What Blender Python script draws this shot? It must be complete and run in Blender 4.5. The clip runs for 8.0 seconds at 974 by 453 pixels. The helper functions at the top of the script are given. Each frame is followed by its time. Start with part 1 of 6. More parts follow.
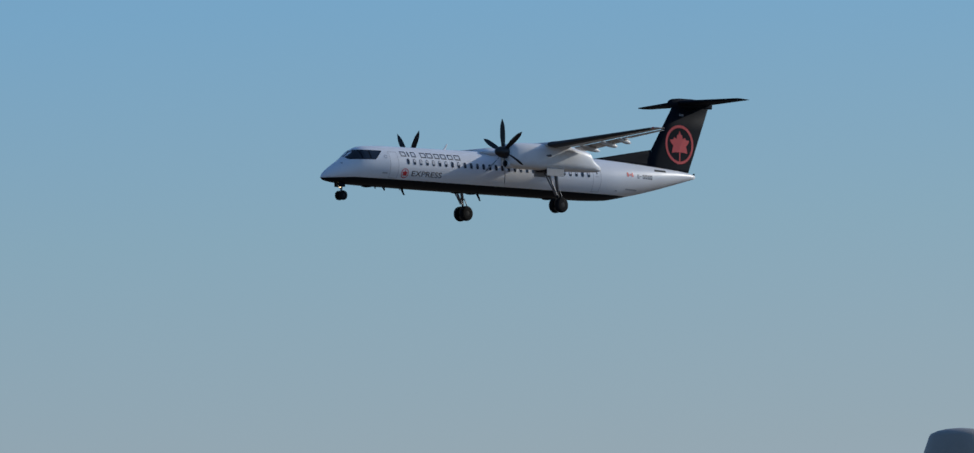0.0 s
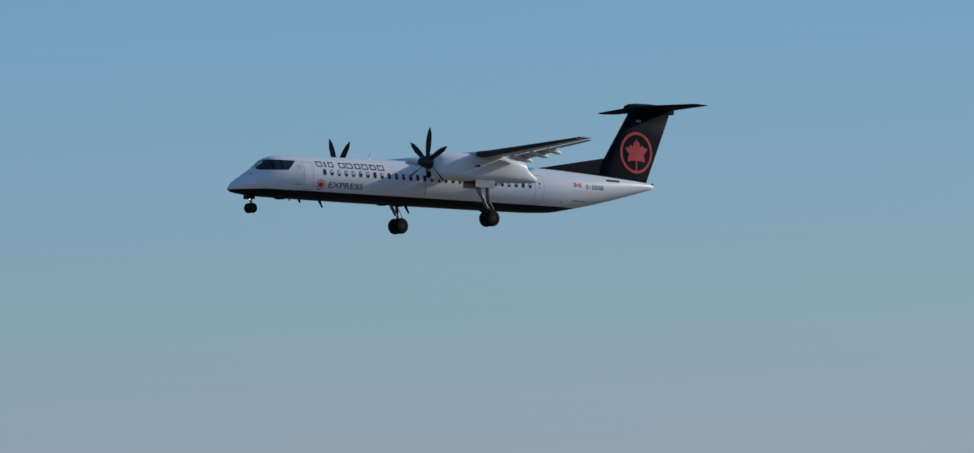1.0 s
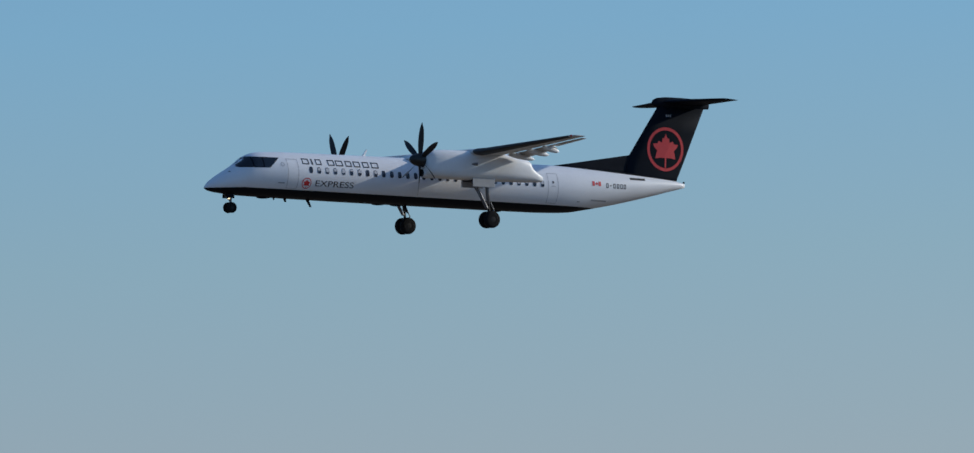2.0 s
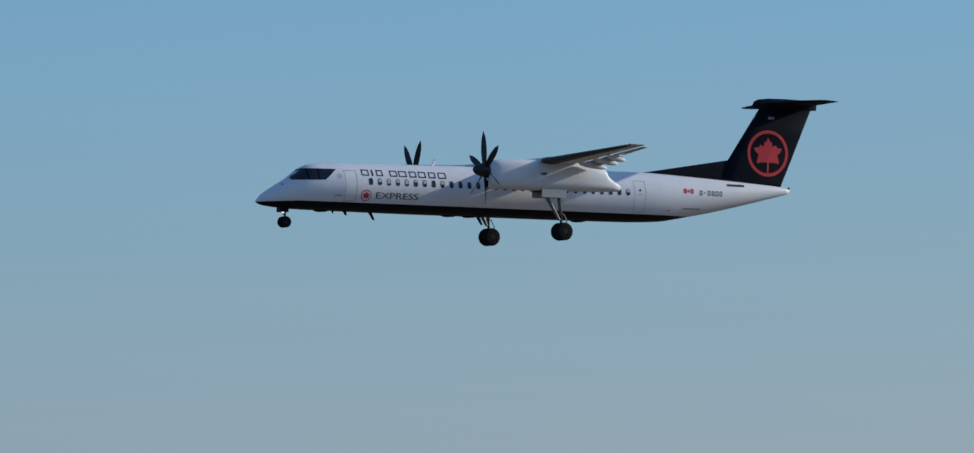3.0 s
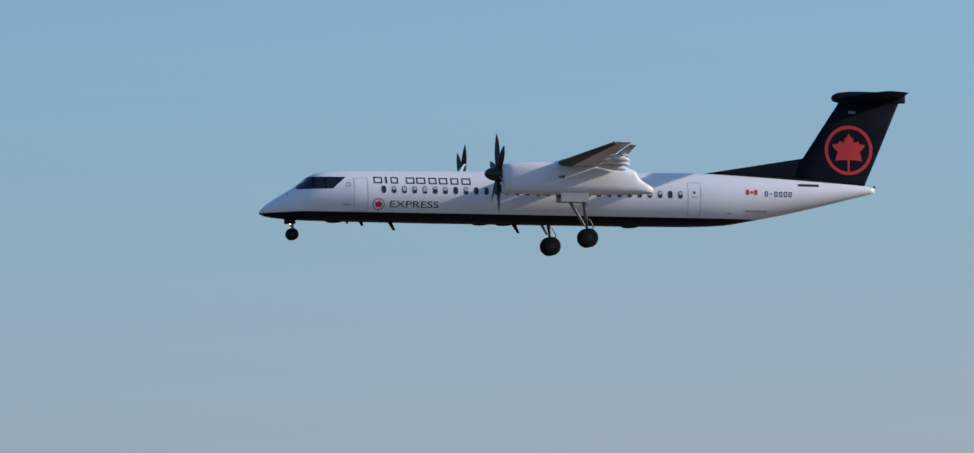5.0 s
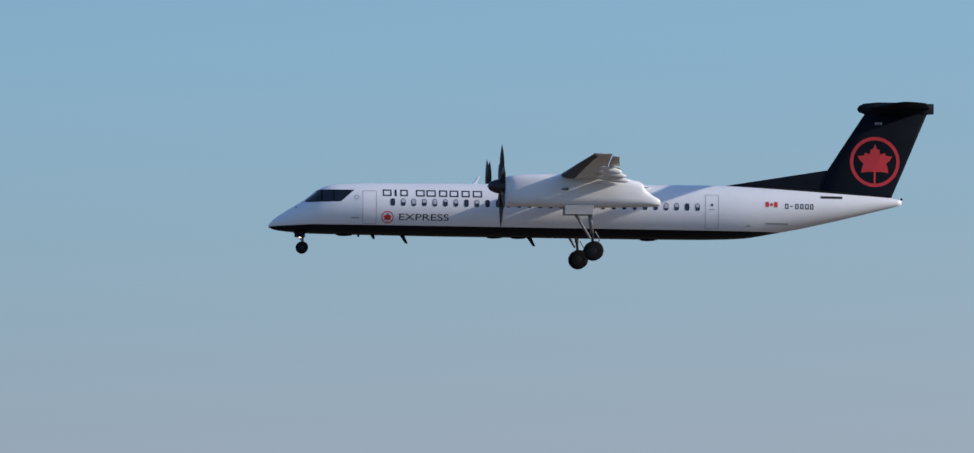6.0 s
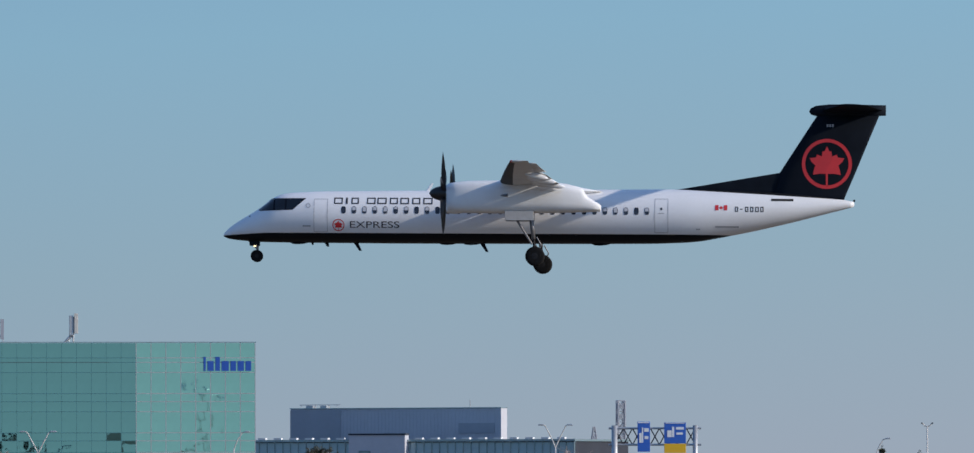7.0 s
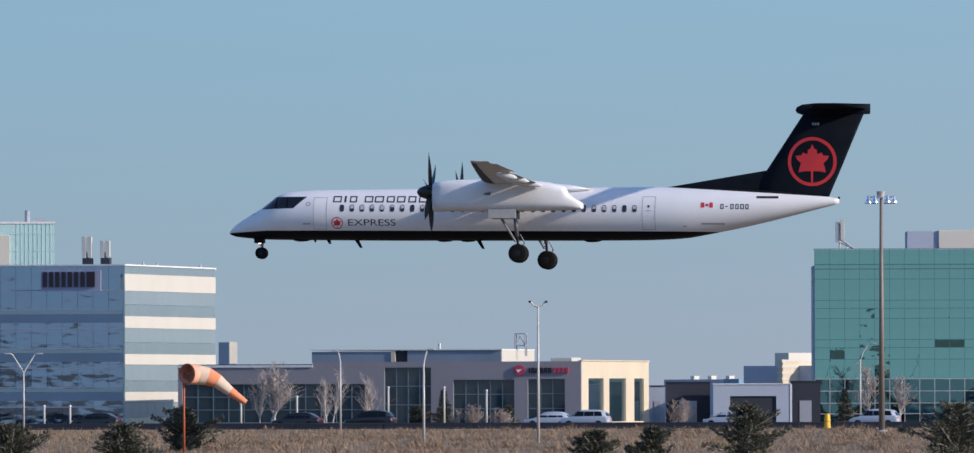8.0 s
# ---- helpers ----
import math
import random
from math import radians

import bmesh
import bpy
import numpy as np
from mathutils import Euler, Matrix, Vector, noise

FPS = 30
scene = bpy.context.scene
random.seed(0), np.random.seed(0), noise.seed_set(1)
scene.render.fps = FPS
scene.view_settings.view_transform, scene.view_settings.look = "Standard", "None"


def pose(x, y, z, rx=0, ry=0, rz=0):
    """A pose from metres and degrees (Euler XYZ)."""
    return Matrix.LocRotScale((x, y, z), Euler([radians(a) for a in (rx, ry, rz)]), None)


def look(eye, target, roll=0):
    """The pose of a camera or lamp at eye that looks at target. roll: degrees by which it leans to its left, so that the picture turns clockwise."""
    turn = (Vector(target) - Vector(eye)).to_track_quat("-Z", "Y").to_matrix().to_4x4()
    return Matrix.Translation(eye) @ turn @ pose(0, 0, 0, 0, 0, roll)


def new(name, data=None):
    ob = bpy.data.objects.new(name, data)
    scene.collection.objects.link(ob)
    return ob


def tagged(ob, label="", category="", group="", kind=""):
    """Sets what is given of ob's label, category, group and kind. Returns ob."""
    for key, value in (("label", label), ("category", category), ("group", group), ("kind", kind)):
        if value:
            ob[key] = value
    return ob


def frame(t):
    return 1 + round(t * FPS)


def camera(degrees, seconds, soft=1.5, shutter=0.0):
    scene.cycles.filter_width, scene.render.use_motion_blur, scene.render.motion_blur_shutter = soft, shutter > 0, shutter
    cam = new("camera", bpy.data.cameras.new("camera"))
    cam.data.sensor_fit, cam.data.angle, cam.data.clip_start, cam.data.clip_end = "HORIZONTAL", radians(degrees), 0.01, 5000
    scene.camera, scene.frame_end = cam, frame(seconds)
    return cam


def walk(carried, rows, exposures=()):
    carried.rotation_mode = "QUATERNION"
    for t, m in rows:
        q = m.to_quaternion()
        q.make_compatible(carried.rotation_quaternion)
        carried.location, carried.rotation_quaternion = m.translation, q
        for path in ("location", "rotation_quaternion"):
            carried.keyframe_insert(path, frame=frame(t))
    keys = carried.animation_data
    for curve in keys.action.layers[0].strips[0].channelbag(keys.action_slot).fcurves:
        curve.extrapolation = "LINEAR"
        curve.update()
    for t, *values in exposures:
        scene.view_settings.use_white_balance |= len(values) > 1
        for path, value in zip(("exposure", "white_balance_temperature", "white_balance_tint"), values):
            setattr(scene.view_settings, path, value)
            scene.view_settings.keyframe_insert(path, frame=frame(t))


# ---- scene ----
EYE = (0.0, 0.0, 3.0)


def aim(pan, tilt, roll):
    """Camera pose: pan to the left, tilt up and roll, in degrees."""
    return Matrix.Translation(EYE) @ pose(0, 0, 0, 0, 0, pan) @ pose(0, 0, 0, 90 + tilt) @ pose(0, 0, 0, 0, 0, -roll)


cam = camera(5.2945, 8.0, soft=1.35)
PATH = [
    (0, -37.6196, 3.4353, 0.2833),
    (0.5, -35.4023, 3.3713, 0.0705),
    (1, -33.1433, 3.3364, -0.0244),
    (2.5, -24.5581, 2.9980, -0.6127),
    (3, -21.2337, 2.9081, -0.2499),
    (3.5, -17.7605, 2.7578, 0.1443),
    (4, -14.3898, 2.6457, 0.2459),
    (4.5, -11.0100, 2.4747, 0.1442),
    (4.7, -9.5823, 2.3724, 0.0768),
    (5.8, -1.6279, 1.9110, -0.3860),
    (6, -0.1098, 1.8476, -0.3555),
    (6.2, 1.4185, 1.7828, -0.2727),
    (6.5, 3.5696, 1.6577, -0.3288),
    (6.8, 5.5691, 1.5191, -0.1113),
    (7, 6.8902, 1.4080, 0.1211),
    (7.2, 8.3259, 1.3047, 0.2111),
    (7.3, 9.0491, 1.2474, 0.2014),
    (7.4, 9.7467, 1.1930, 0.1371),
    (7.5, 10.4637, 1.1437, 0.2528),
    (7.6, 11.1843, 1.0932, 0.1352),
    (7.8, 12.5897, 1.0008, 0.1719),
    (8, 13.9103, 0.9123, 0.1747),
]
walk(cam, [(t, aim(p, e, r)) for t, p, e, r in PATH],
     exposures=[(0, -0.55, 6280, 7), (1, -0.59, 6310, 7), (2.5, -0.37, 6370, 6), (3.0, -0.42, 6400, 7), (3.5, -0.38, 6450, 8), (4.5, -0.2, 6600, 11),
                (6, -0.05, 6680, 12), (7, 0.0, 6680, 11), (7.5, 0.03, 6740, 13), (8, 0.17, 6820, 15)])

# ---- flight: position and attitude of the aircraft over time ----
SPEED, CLOSEST, START_X, START_Z, SINK = 65.997, 517.886, 386.230, 45.782, 4.2002
YAW = 4.178
# roll angle of the aircraft, in degrees, rocking a little in the gusts
BANK = [(0, -0.6), (1.5, -0.1), (3.0, 0.6), (4.5, -0.5), (6.5, -1.25), (8.01, -1.5)]


def flight(t):
    k = (t - 4) / 4
    pitch = 0.551 + -0.188 * k + 0.090 * k * k
    for (t0, b0), (t1, b1) in zip(BANK, BANK[1:]):
        if t <= t1:
            q = (t - t0) / (t1 - t0)
            bank = b0 + (b1 - b0) * q * q * (3 - 2 * q)
            break
    place = pose(START_X - SPEED * t, CLOSEST, START_Z - SINK * t)
    return place @ pose(0, 0, 0, 0, 0, YAW) @ pose(0, 0, 0, 0, pitch) @ pose(0, 0, 0, bank)

# ---- world, sun, exposure ----
SUN_TO = Vector((0.930, -0.118, 0.350)).normalized()
GLOW = 0.5
world = bpy.data.worlds.new("sky")
scene.world = world
world.use_nodes = True
wn = world.node_tree.nodes
wl = world.node_tree.links
wbg = wn["Background"]
sky = wn.new("ShaderNodeTexSky")
sky.sky_type = "NISHITA"
sky.sun_disc = False
sky.sun_elevation = math.asin(SUN_TO.z)
sky.sun_rotation = math.atan2(SUN_TO.x, SUN_TO.y)
sky.air_density, sky.dust_density, sky.ozone_density = 1.0, 0.6, 2.0
# hazy gradient near the horizon, brighter towards the sun's side, clear sky above it
wtc = wn.new("ShaderNodeTexCoord")
wsep = wn.new("ShaderNodeSeparateXYZ")
wl.new(wtc.outputs["Generated"], wsep.inputs[0])
dot = wn.new("ShaderNodeVectorMath")
dot.operation = "DOT_PRODUCT"
wl.new(wtc.outputs["Generated"], dot.inputs[0])
dot.inputs[1].default_value = Vector((SUN_TO.x, SUN_TO.y, 0)).normalized()
# the haze layer stands higher on the sun's side
rise = wn.new("ShaderNodeMath")
rise.operation = "MULTIPLY_ADD"
wl.new(dot.outputs["Value"], rise.inputs[0])
rise.inputs[1].default_value, rise.inputs[2].default_value = -0.0506, -0.034
level = wn.new("ShaderNodeMath")
level.operation = "ADD"
wl.new(wsep.outputs[2], level.inputs[0])
wl.new(rise.outputs[0], level.inputs[1])
low = wn.new("ShaderNodeMapRange")
low.inputs[1].default_value, low.inputs[2].default_value = -0.03, 0.07
wl.new(level.outputs[0], low.inputs[0])
HAZE = [(0.0, (0.330, 0.385, 0.465)), (0.09, (0.304, 0.38, 0.455)), (0.3, (0.258, 0.392, 0.482)), (0.52, (0.208, 0.388, 0.552)), (0.75, (0.17, 0.35, 0.56)), (1.0, (0.15, 0.32, 0.55))]
# the haze is a little yellower low down on the sun's side, paler and more violet away from it
TINTS = ([(0.955, 0.935, 0.99), (0.955, 0.935, 0.99), (0.985, 0.975, 1.0), (1.07, 1.045, 0.99), (1.07, 1.045, 0.99), (1, 1, 1)],
         [(1.03, 1.03, 0.975), (1.03, 1.03, 0.975), (1.0, 1.01, 1.02), (0.965, 0.985, 1.02), (0.965, 0.985, 1.02), (1, 1, 1)])
ramps = []
for tints in TINTS:
    ramp = wn.new("ShaderNodeValToRGB")
    while len(ramp.color_ramp.elements) < len(HAZE):
        ramp.color_ramp.elements.new(0.5)
    for e, (p, c), k in zip(ramp.color_ramp.elements, HAZE, tints):
        e.position, e.color = p, (*[x * y for x, y in zip(c, k)], 1)
    wl.new(low.outputs[0], ramp.inputs[0])
    ramps.append(ramp)
turn = wn.new("ShaderNodeMapRange")
turn.inputs[1].default_value, turn.inputs[2].default_value = -0.36, 0.5
wl.new(dot.outputs["Value"], turn.inputs[0])
haze = wn.new("ShaderNodeMix")
haze.data_type = "RGBA"
wl.new(turn.outputs[0], haze.inputs[0])
wl.new(ramps[0].outputs[0], haze.inputs[6])
wl.new(ramps[1].outputs[0], haze.inputs[7])
side = wn.new("ShaderNodeMath")
side.operation = "MULTIPLY_ADD"
wl.new(dot.outputs["Value"], side.inputs[0])
side.inputs[1].default_value, side.inputs[2].default_value = GLOW, 1 + 0.36 * GLOW
lit = wn.new("ShaderNodeVectorMath")
lit.operation = "SCALE"
wl.new(haze.outputs[2], lit.inputs[0])
wl.new(side.outputs[0], lit.inputs["Scale"])
high = wn.new("ShaderNodeVectorMath")
high.operation = "MULTIPLY"
wl.new(sky.outputs[0], high.inputs[0])
high.inputs[1].default_value = (0.12, 0.145, 0.18)
up = wn.new("ShaderNodeMapRange")
up.inputs[1].default_value, up.inputs[2].default_value = 0.08, 0.4
wl.new(wsep.outputs[2], up.inputs[0])
wmix = wn.new("ShaderNodeMix")
wmix.data_type = "RGBA"
wl.new(up.outputs[0], wmix.inputs[0])
wl.new(lit.outputs[0], wmix.inputs[6])
wl.new(high.outputs[0], wmix.inputs[7])
wl.new(wmix.outputs[2], wbg.inputs[0])
wbg.inputs[1].default_value = 1.0

sun_data = bpy.data.lights.new("sun", "SUN")
sun_data.energy, sun_data.angle, sun_data.color = 3.7, radians(0.55), (1.0, 0.92, 0.82)
sun = new("sun", sun_data)
sun.matrix_world = look(SUN_TO * 900, (0, 0, 0))


# ---- materials ----
def mat(name, color, rough=0.6, metal=0.0, vary=0.12, scale=3.0, bump=0.0, fine=40.0, coat=0.0, emit=0.0, spec=0.5):
    """A surface with variation at two scales and a fine relief."""
    m = bpy.data.materials.new(name)
    m.use_nodes = True
    n, l = m.node_tree.nodes, m.node_tree.links
    b = n["Principled BSDF"]
    tc = n.new("ShaderNodeTexCoord")
    big = n.new("ShaderNodeTexNoise")
    big.inputs["Scale"].default_value, big.inputs["Detail"].default_value = scale, 5
    small = n.new("ShaderNodeTexNoise")
    small.inputs["Scale"].default_value, small.inputs["Detail"].default_value = fine, 3
    l.new(tc.outputs["Object"], big.inputs["Vector"])
    l.new(tc.outputs["Object"], small.inputs["Vector"])
    add = n.new("ShaderNodeMath")
    add.operation = "MULTIPLY_ADD"
    l.new(small.outputs[0], add.inputs[0])
    add.inputs[1].default_value = 0.5
    l.new(big.outputs[0], add.inputs[2])
    ramp = n.new("ShaderNodeMapRange")
    ramp.inputs[1].default_value, ramp.inputs[2].default_value = 0.4, 1.1
    ramp.inputs[3].default_value, ramp.inputs[4].default_value = 1 - vary, 1 + vary
    l.new(add.outputs[0], ramp.inputs[0])
    mix = n.new("ShaderNodeVectorMath")
    mix.operation = "SCALE"
    mix.inputs[0].default_value = color
    l.new(ramp.outputs[0], mix.inputs["Scale"])
    l.new(mix.outputs[0], b.inputs["Base Color"])
    b.inputs["Roughness"].default_value, b.inputs["Metallic"].default_value = rough, metal
    b.inputs["Coat Weight"].default_value = coat
    b.inputs["Specular IOR Level"].default_value = spec
    if bump:
        bp = n.new("ShaderNodeBump")
        bp.inputs["Strength"].default_value = bump
        bp.inputs["Distance"].default_value = 0.05
        l.new(small.outputs[0], bp.inputs["Height"])
        l.new(bp.outputs[0], b.inputs["Normal"])
    if emit:
        b.inputs["Emission Color"].default_value = (*color, 1)
        b.inputs["Emission Strength"].default_value = emit
    return m


def livery():
    """White fuselage paint with a black belly below a straight line and a black tail top."""
    m = mat("fuselage_paint", (0.80, 0.80, 0.81), 0.36, vary=0.05, scale=0.7, fine=9, coat=0.08, spec=0.3)
    n, l = m.node_tree.nodes, m.node_tree.links
    b = n["Principled BSDF"]
    white = b.inputs["Base Color"].links[0].from_socket
    tc = n.new("ShaderNodeTexCoord")
    sep = n.new("ShaderNodeSeparateXYZ")
    l.new(tc.outputs["Object"], sep.inputs[0])

    def op(kind, a, c):
        o = n.new("ShaderNodeMath")
        o.operation = kind
        for i, v in enumerate((a, c)):
            if isinstance(v, (int, float)):
                o.inputs[i].default_value = v
            else:
                l.new(v, o.inputs[i])
        return o.outputs[0]

    belly = op("LESS_THAN", sep.outputs[2], -0.83)
    front = op("LESS_THAN", sep.outputs[2], op("ADD", op("MULTIPLY", sep.outputs[0], 0.055), -0.945))
    belly = op("MULTIPLY", belly, op("GREATER_THAN", op("ADD", front, op("GREATER_THAN", sep.outputs[0], 2.0)), 0.5))
    line = op("ADD", op("MULTIPLY", op("SUBTRACT", sep.outputs[0], 22.4), -0.056), 1.44)
    tail = op("MULTIPLY", op("GREATER_THAN", sep.outputs[2], line), op("GREATER_THAN", sep.outputs[0], 22.4))
    black = op("MAXIMUM", belly, tail)
    mix = n.new("ShaderNodeMix")
    mix.data_type = "RGBA"
    l.new(black, mix.inputs[0])
    l.new(white, mix.inputs[6])
    mix.inputs[7].default_value = (0.012, 0.013, 0.016, 1)
    l.new(mix.outputs[2], b.inputs["Base Color"])
    l.new(op("SUBTRACT", 0.3, op("MULTIPLY", black, 0.26)), b.inputs["Specular IOR Level"])
    l.new(op("MULTIPLY", op("SUBTRACT", 1.0, black), 0.08), b.inputs["Coat Weight"])
    return m


M_FUS = livery()
M_WHITE = mat("white_aircraft_paint", (0.80, 0.80, 0.80), 0.4, vary=0.07, scale=1.2, coat=0.08, spec=0.3)
M_GREYP = mat("pale_grey_wing_paint", (0.60, 0.59, 0.57), 0.45, vary=0.1, scale=1.0)
# grey darkens the sunlit gear doors towards the nacelle's shaded tone
M_DOORP = mat("toned_down_gear_door_paint", (0.44, 0.44, 0.45), 0.5, vary=0.12)
M_BLACK = mat("black_aircraft_paint", (0.009, 0.012, 0.018), 0.6, vary=0.2, scale=1.5, spec=0.03)
M_BOOT = mat("black_rubber_deicing_boot", (0.02, 0.02, 0.022), 0.6)
M_BLADE = mat("black_composite_blade", (0.014, 0.014, 0.016), 0.42)
M_TYRE = mat("tyre_rubber", (0.009, 0.009, 0.010), 0.85, spec=0.15)
M_RIM = mat("dark_wheel_rim", (0.016, 0.016, 0.018), 0.6, 0.1, spec=0.2)
M_STRUT = mat("grey_steel_strut", (0.20, 0.20, 0.21), 0.45, 0.5)
M_GLASS = mat("dark_cabin_glass", (0.006, 0.008, 0.011), 0.04, vary=0.05, spec=0.75)
M_WIN = mat("cabin_window_glass", (0.03, 0.035, 0.05), 0.15)
M_SHADEW = mat("pale_window_shade", (0.5, 0.51, 0.55), 0.6)
M_SEAM = mat("panel_seam", (0.35, 0.35, 0.37), 0.6)
M_NAVY = mat("dark_livery_lettering", (0.02, 0.022, 0.03), 0.4)
M_RED = mat("red_livery_paint", (0.62, 0.03, 0.035), 0.4, vary=0.06)
M_LAMP = mat("landing_lamp_glow", (1.0, 0.75, 0.45), 0.3, emit=3.0)
M_NAVRED = mat("red_wingtip_lens", (0.5, 0.02, 0.02), 0.2)
M_INTAKE = mat("dark_intake", (0.015, 0.015, 0.016), 0.8)
# ---- mesh helpers ----
def mesh_from(name, verts, faces, material, smooth=True):
    me = bpy.data.meshes.new(name)
    me.from_pydata([tuple(v) for v in verts], [], faces)
    me.validate()
    me.materials.append(material)
    if smooth:
        me.polygons.foreach_set("use_smooth", [True] * len(me.polygons))
    return me


def put(name, me, parent=None, m=None, label=""):
    ob = new(name, me)
    ob.parent = parent
    if m is not None:
        ob.matrix_basis = m
    if label:
        ob["label"] = label
    return ob


def part(name, bm, material, parent, label="", smooth=False):
    """Links a bmesh as one mesh object under a thing or a part."""
    bmesh.ops.recalc_face_normals(bm, faces=bm.faces)
    me = bpy.data.meshes.new(name)
    bm.to_mesh(me)
    bm.free()
    me.materials.append(material)
    if smooth:
        me.polygons.foreach_set("use_smooth", [True] * len(me.polygons))
    return put(name, me, parent, None, label)


def loft(rings, cap=True, closed=True):
    """Verts and faces of a skin over rings that have equal counts."""
    n = len(rings[0])
    verts = [v for r in rings for v in r]
    faces = []
    for i in range(len(rings) - 1):
        for j in range(n if closed else n - 1):
            k = (j + 1) % n
            faces.append((i * n + j, i * n + k, (i + 1) * n + k, (i + 1) * n + j))
    if cap and closed:
        faces.append(tuple(range(n))[::-1])
        faces.append(tuple((len(rings) - 1) * n + j for j in range(n)))
    return verts, faces


def tube_bm(bm, a, b, ra, rb=None, n=12):
    """Adds a tapered rod from a to b."""
    a, b = Vector(a), Vector(b)
    rb = ra if rb is None else rb
    q = (b - a).to_track_quat("Z", "Y")
    m = Matrix.Translation((a + b) / 2) @ q.to_matrix().to_4x4()
    bmesh.ops.create_cone(bm, cap_ends=True, segments=n, radius1=ra, radius2=rb, depth=(b - a).length, matrix=m)


def box_bm(bm, lo, hi, m=None, bevel=0.0):
    lo, hi = Vector(lo), Vector(hi)
    mm = Matrix.Translation((lo + hi) / 2) @ Matrix.Diagonal((*(hi - lo), 1))
    r = bmesh.ops.create_cube(bm, size=1, matrix=(m @ mm) if m is not None else mm)
    if bevel:
        ed = list({e for v in r["verts"] for e in v.link_edges})
        bmesh.ops.bevel(bm, geom=ed, offset=bevel, segments=2, affect="EDGES", profile=0.5)


def lerp_table(table, s):
    for a, b in zip(table, table[1:]):
        if s <= b[0]:
            k = max(0.0, (s - a[0]) / (b[0] - a[0]))
            return [p + (q - p) * k for p, q in zip(a[1:], b[1:])]
    return list(table[-1][1:])


# ---- aircraft: x aft of the nose, y to starboard, z up ----
# station, top, bottom, half width
HULL = [(0.0, -0.86, -0.99, 0.05), (0.25, -0.58, -1.10, 0.30), (0.55, -0.36, -1.15, 0.47), (0.95, -0.10, -1.19, 0.64), (1.35, 0.14, -1.22, 0.78),
        (1.75, 0.38, -1.25, 0.90), (2.05, 0.62, -1.26, 0.98), (2.35, 0.87, -1.265, 1.05), (2.75, 1.09, -1.27, 1.12),
        (3.25, 1.19, -1.275, 1.19), (4.6, 1.27, -1.285, 1.33), (8.5, 1.32, -1.30, 1.345),
        (18.0, 1.42, -1.28, 1.345), (21.5, 1.45, -1.25, 1.345), (22.8, 1.45, -1.20, 1.33),
        (23.7, 1.44, -1.13, 1.29), (24.8, 1.42, -0.92, 1.20), (26.4, 1.36, -0.60, 1.02), (27.9, 1.28, -0.25, 0.80),
        (29.4, 1.17, 0.13, 0.53), (30.3, 1.06, 0.37, 0.35), (31.15, 0.92, 0.58, 0.17), (31.3, 0.84, 0.66, 0.08)]


def hull(s):
    return lerp_table(HULL, s)


def hull_y(s, z):
    t, b, w = hull(s)
    k = (z - (t + b) / 2) / ((t - b) / 2)
    return w * math.sqrt(max(0.0, 1 - k * k))


def hull_patch(outline_rows, side, off, material, name, parent, label="", cols=6):
    """A thin panel that lies on the hull: rows of (s, z_low, z_high)."""
    verts, faces = [], []
    for s, z0, z1 in outline_rows:
        t, b, w = hull(s)
        zc, hb = (t + b) / 2, (t - b) / 2
        for j in range(cols + 1):
            z = min(max(z0 + (z1 - z0) * j / cols, b), t)
            y = hull_y(s, z)
            ny, nz = y / (w * w), (z - zc) / (hb * hb)
            ln = math.hypot(ny, nz) or 1
            verts.append((s, side * (y + off * ny / ln), z + off * nz / ln))
    n = cols + 1
    for i in range(len(outline_rows) - 1):
        for j in range(cols):
            f = (i * n + j, i * n + j + 1, (i + 1) * n + j + 1, (i + 1) * n + j)
            faces.append(f if side > 0 else f[::-1])
    return put(name, mesh_from(name, verts, faces, material), parent, None, label)


def hull_text(flat_verts, faces, s0, z0, side, off, material, name, parent, label=""):
    """Lays a flat outline (x to the reader's right, y up) on the hull."""
    verts = []
    for x, y in flat_verts:
        s = s0 + x if side < 0 else s0 - x
        verts.append((s, side * (hull_y(s, z0 + y) + off), z0 + y))
    return put(name, mesh_from(name, verts, faces, material, False), parent, None, label)


def letters(text, size):
    """Flat outlines of words in the built-in font: (verts, faces)."""
    cu = bpy.data.curves.new("words", "FONT")
    cu.body, cu.size = text, size
    ob = bpy.data.objects.new("words", cu)
    scene.collection.objects.link(ob)
    me = bpy.data.meshes.new_from_object(ob)
    vs = [(v.co.x, v.co.y) for v in me.vertices]
    fs = [tuple(p.vertices) for p in me.polygons]
    bpy.data.objects.remove(ob)
    bpy.data.meshes.remove(me)
    bpy.data.curves.remove(cu)
    return vs, fs


def grid_rect(x0, y0, x1, y1, nx=3, ny=3):
    vs = [(x0 + (x1 - x0) * i / nx, y0 + (y1 - y0) * j / ny) for i in range(nx + 1) for j in range(ny + 1)]
    fs = [(i * (ny + 1) + j, (i + 1) * (ny + 1) + j, (i + 1) * (ny + 1) + j + 1, i * (ny + 1) + j + 1) for i in range(nx) for j in range(ny)]
    return vs, fs


def ring_flat(r0, r1, n=40):
    vs, fs = [], []
    for i in range(n):
        a = 2 * math.pi * i / n
        vs += [(r0 * math.cos(a), r0 * math.sin(a)), (r1 * math.cos(a), r1 * math.sin(a))]
    for i in range(n):
        k = (i + 1) % n
        fs.append((2 * i, 2 * i + 1, 2 * k + 1, 2 * k))
    return vs, fs


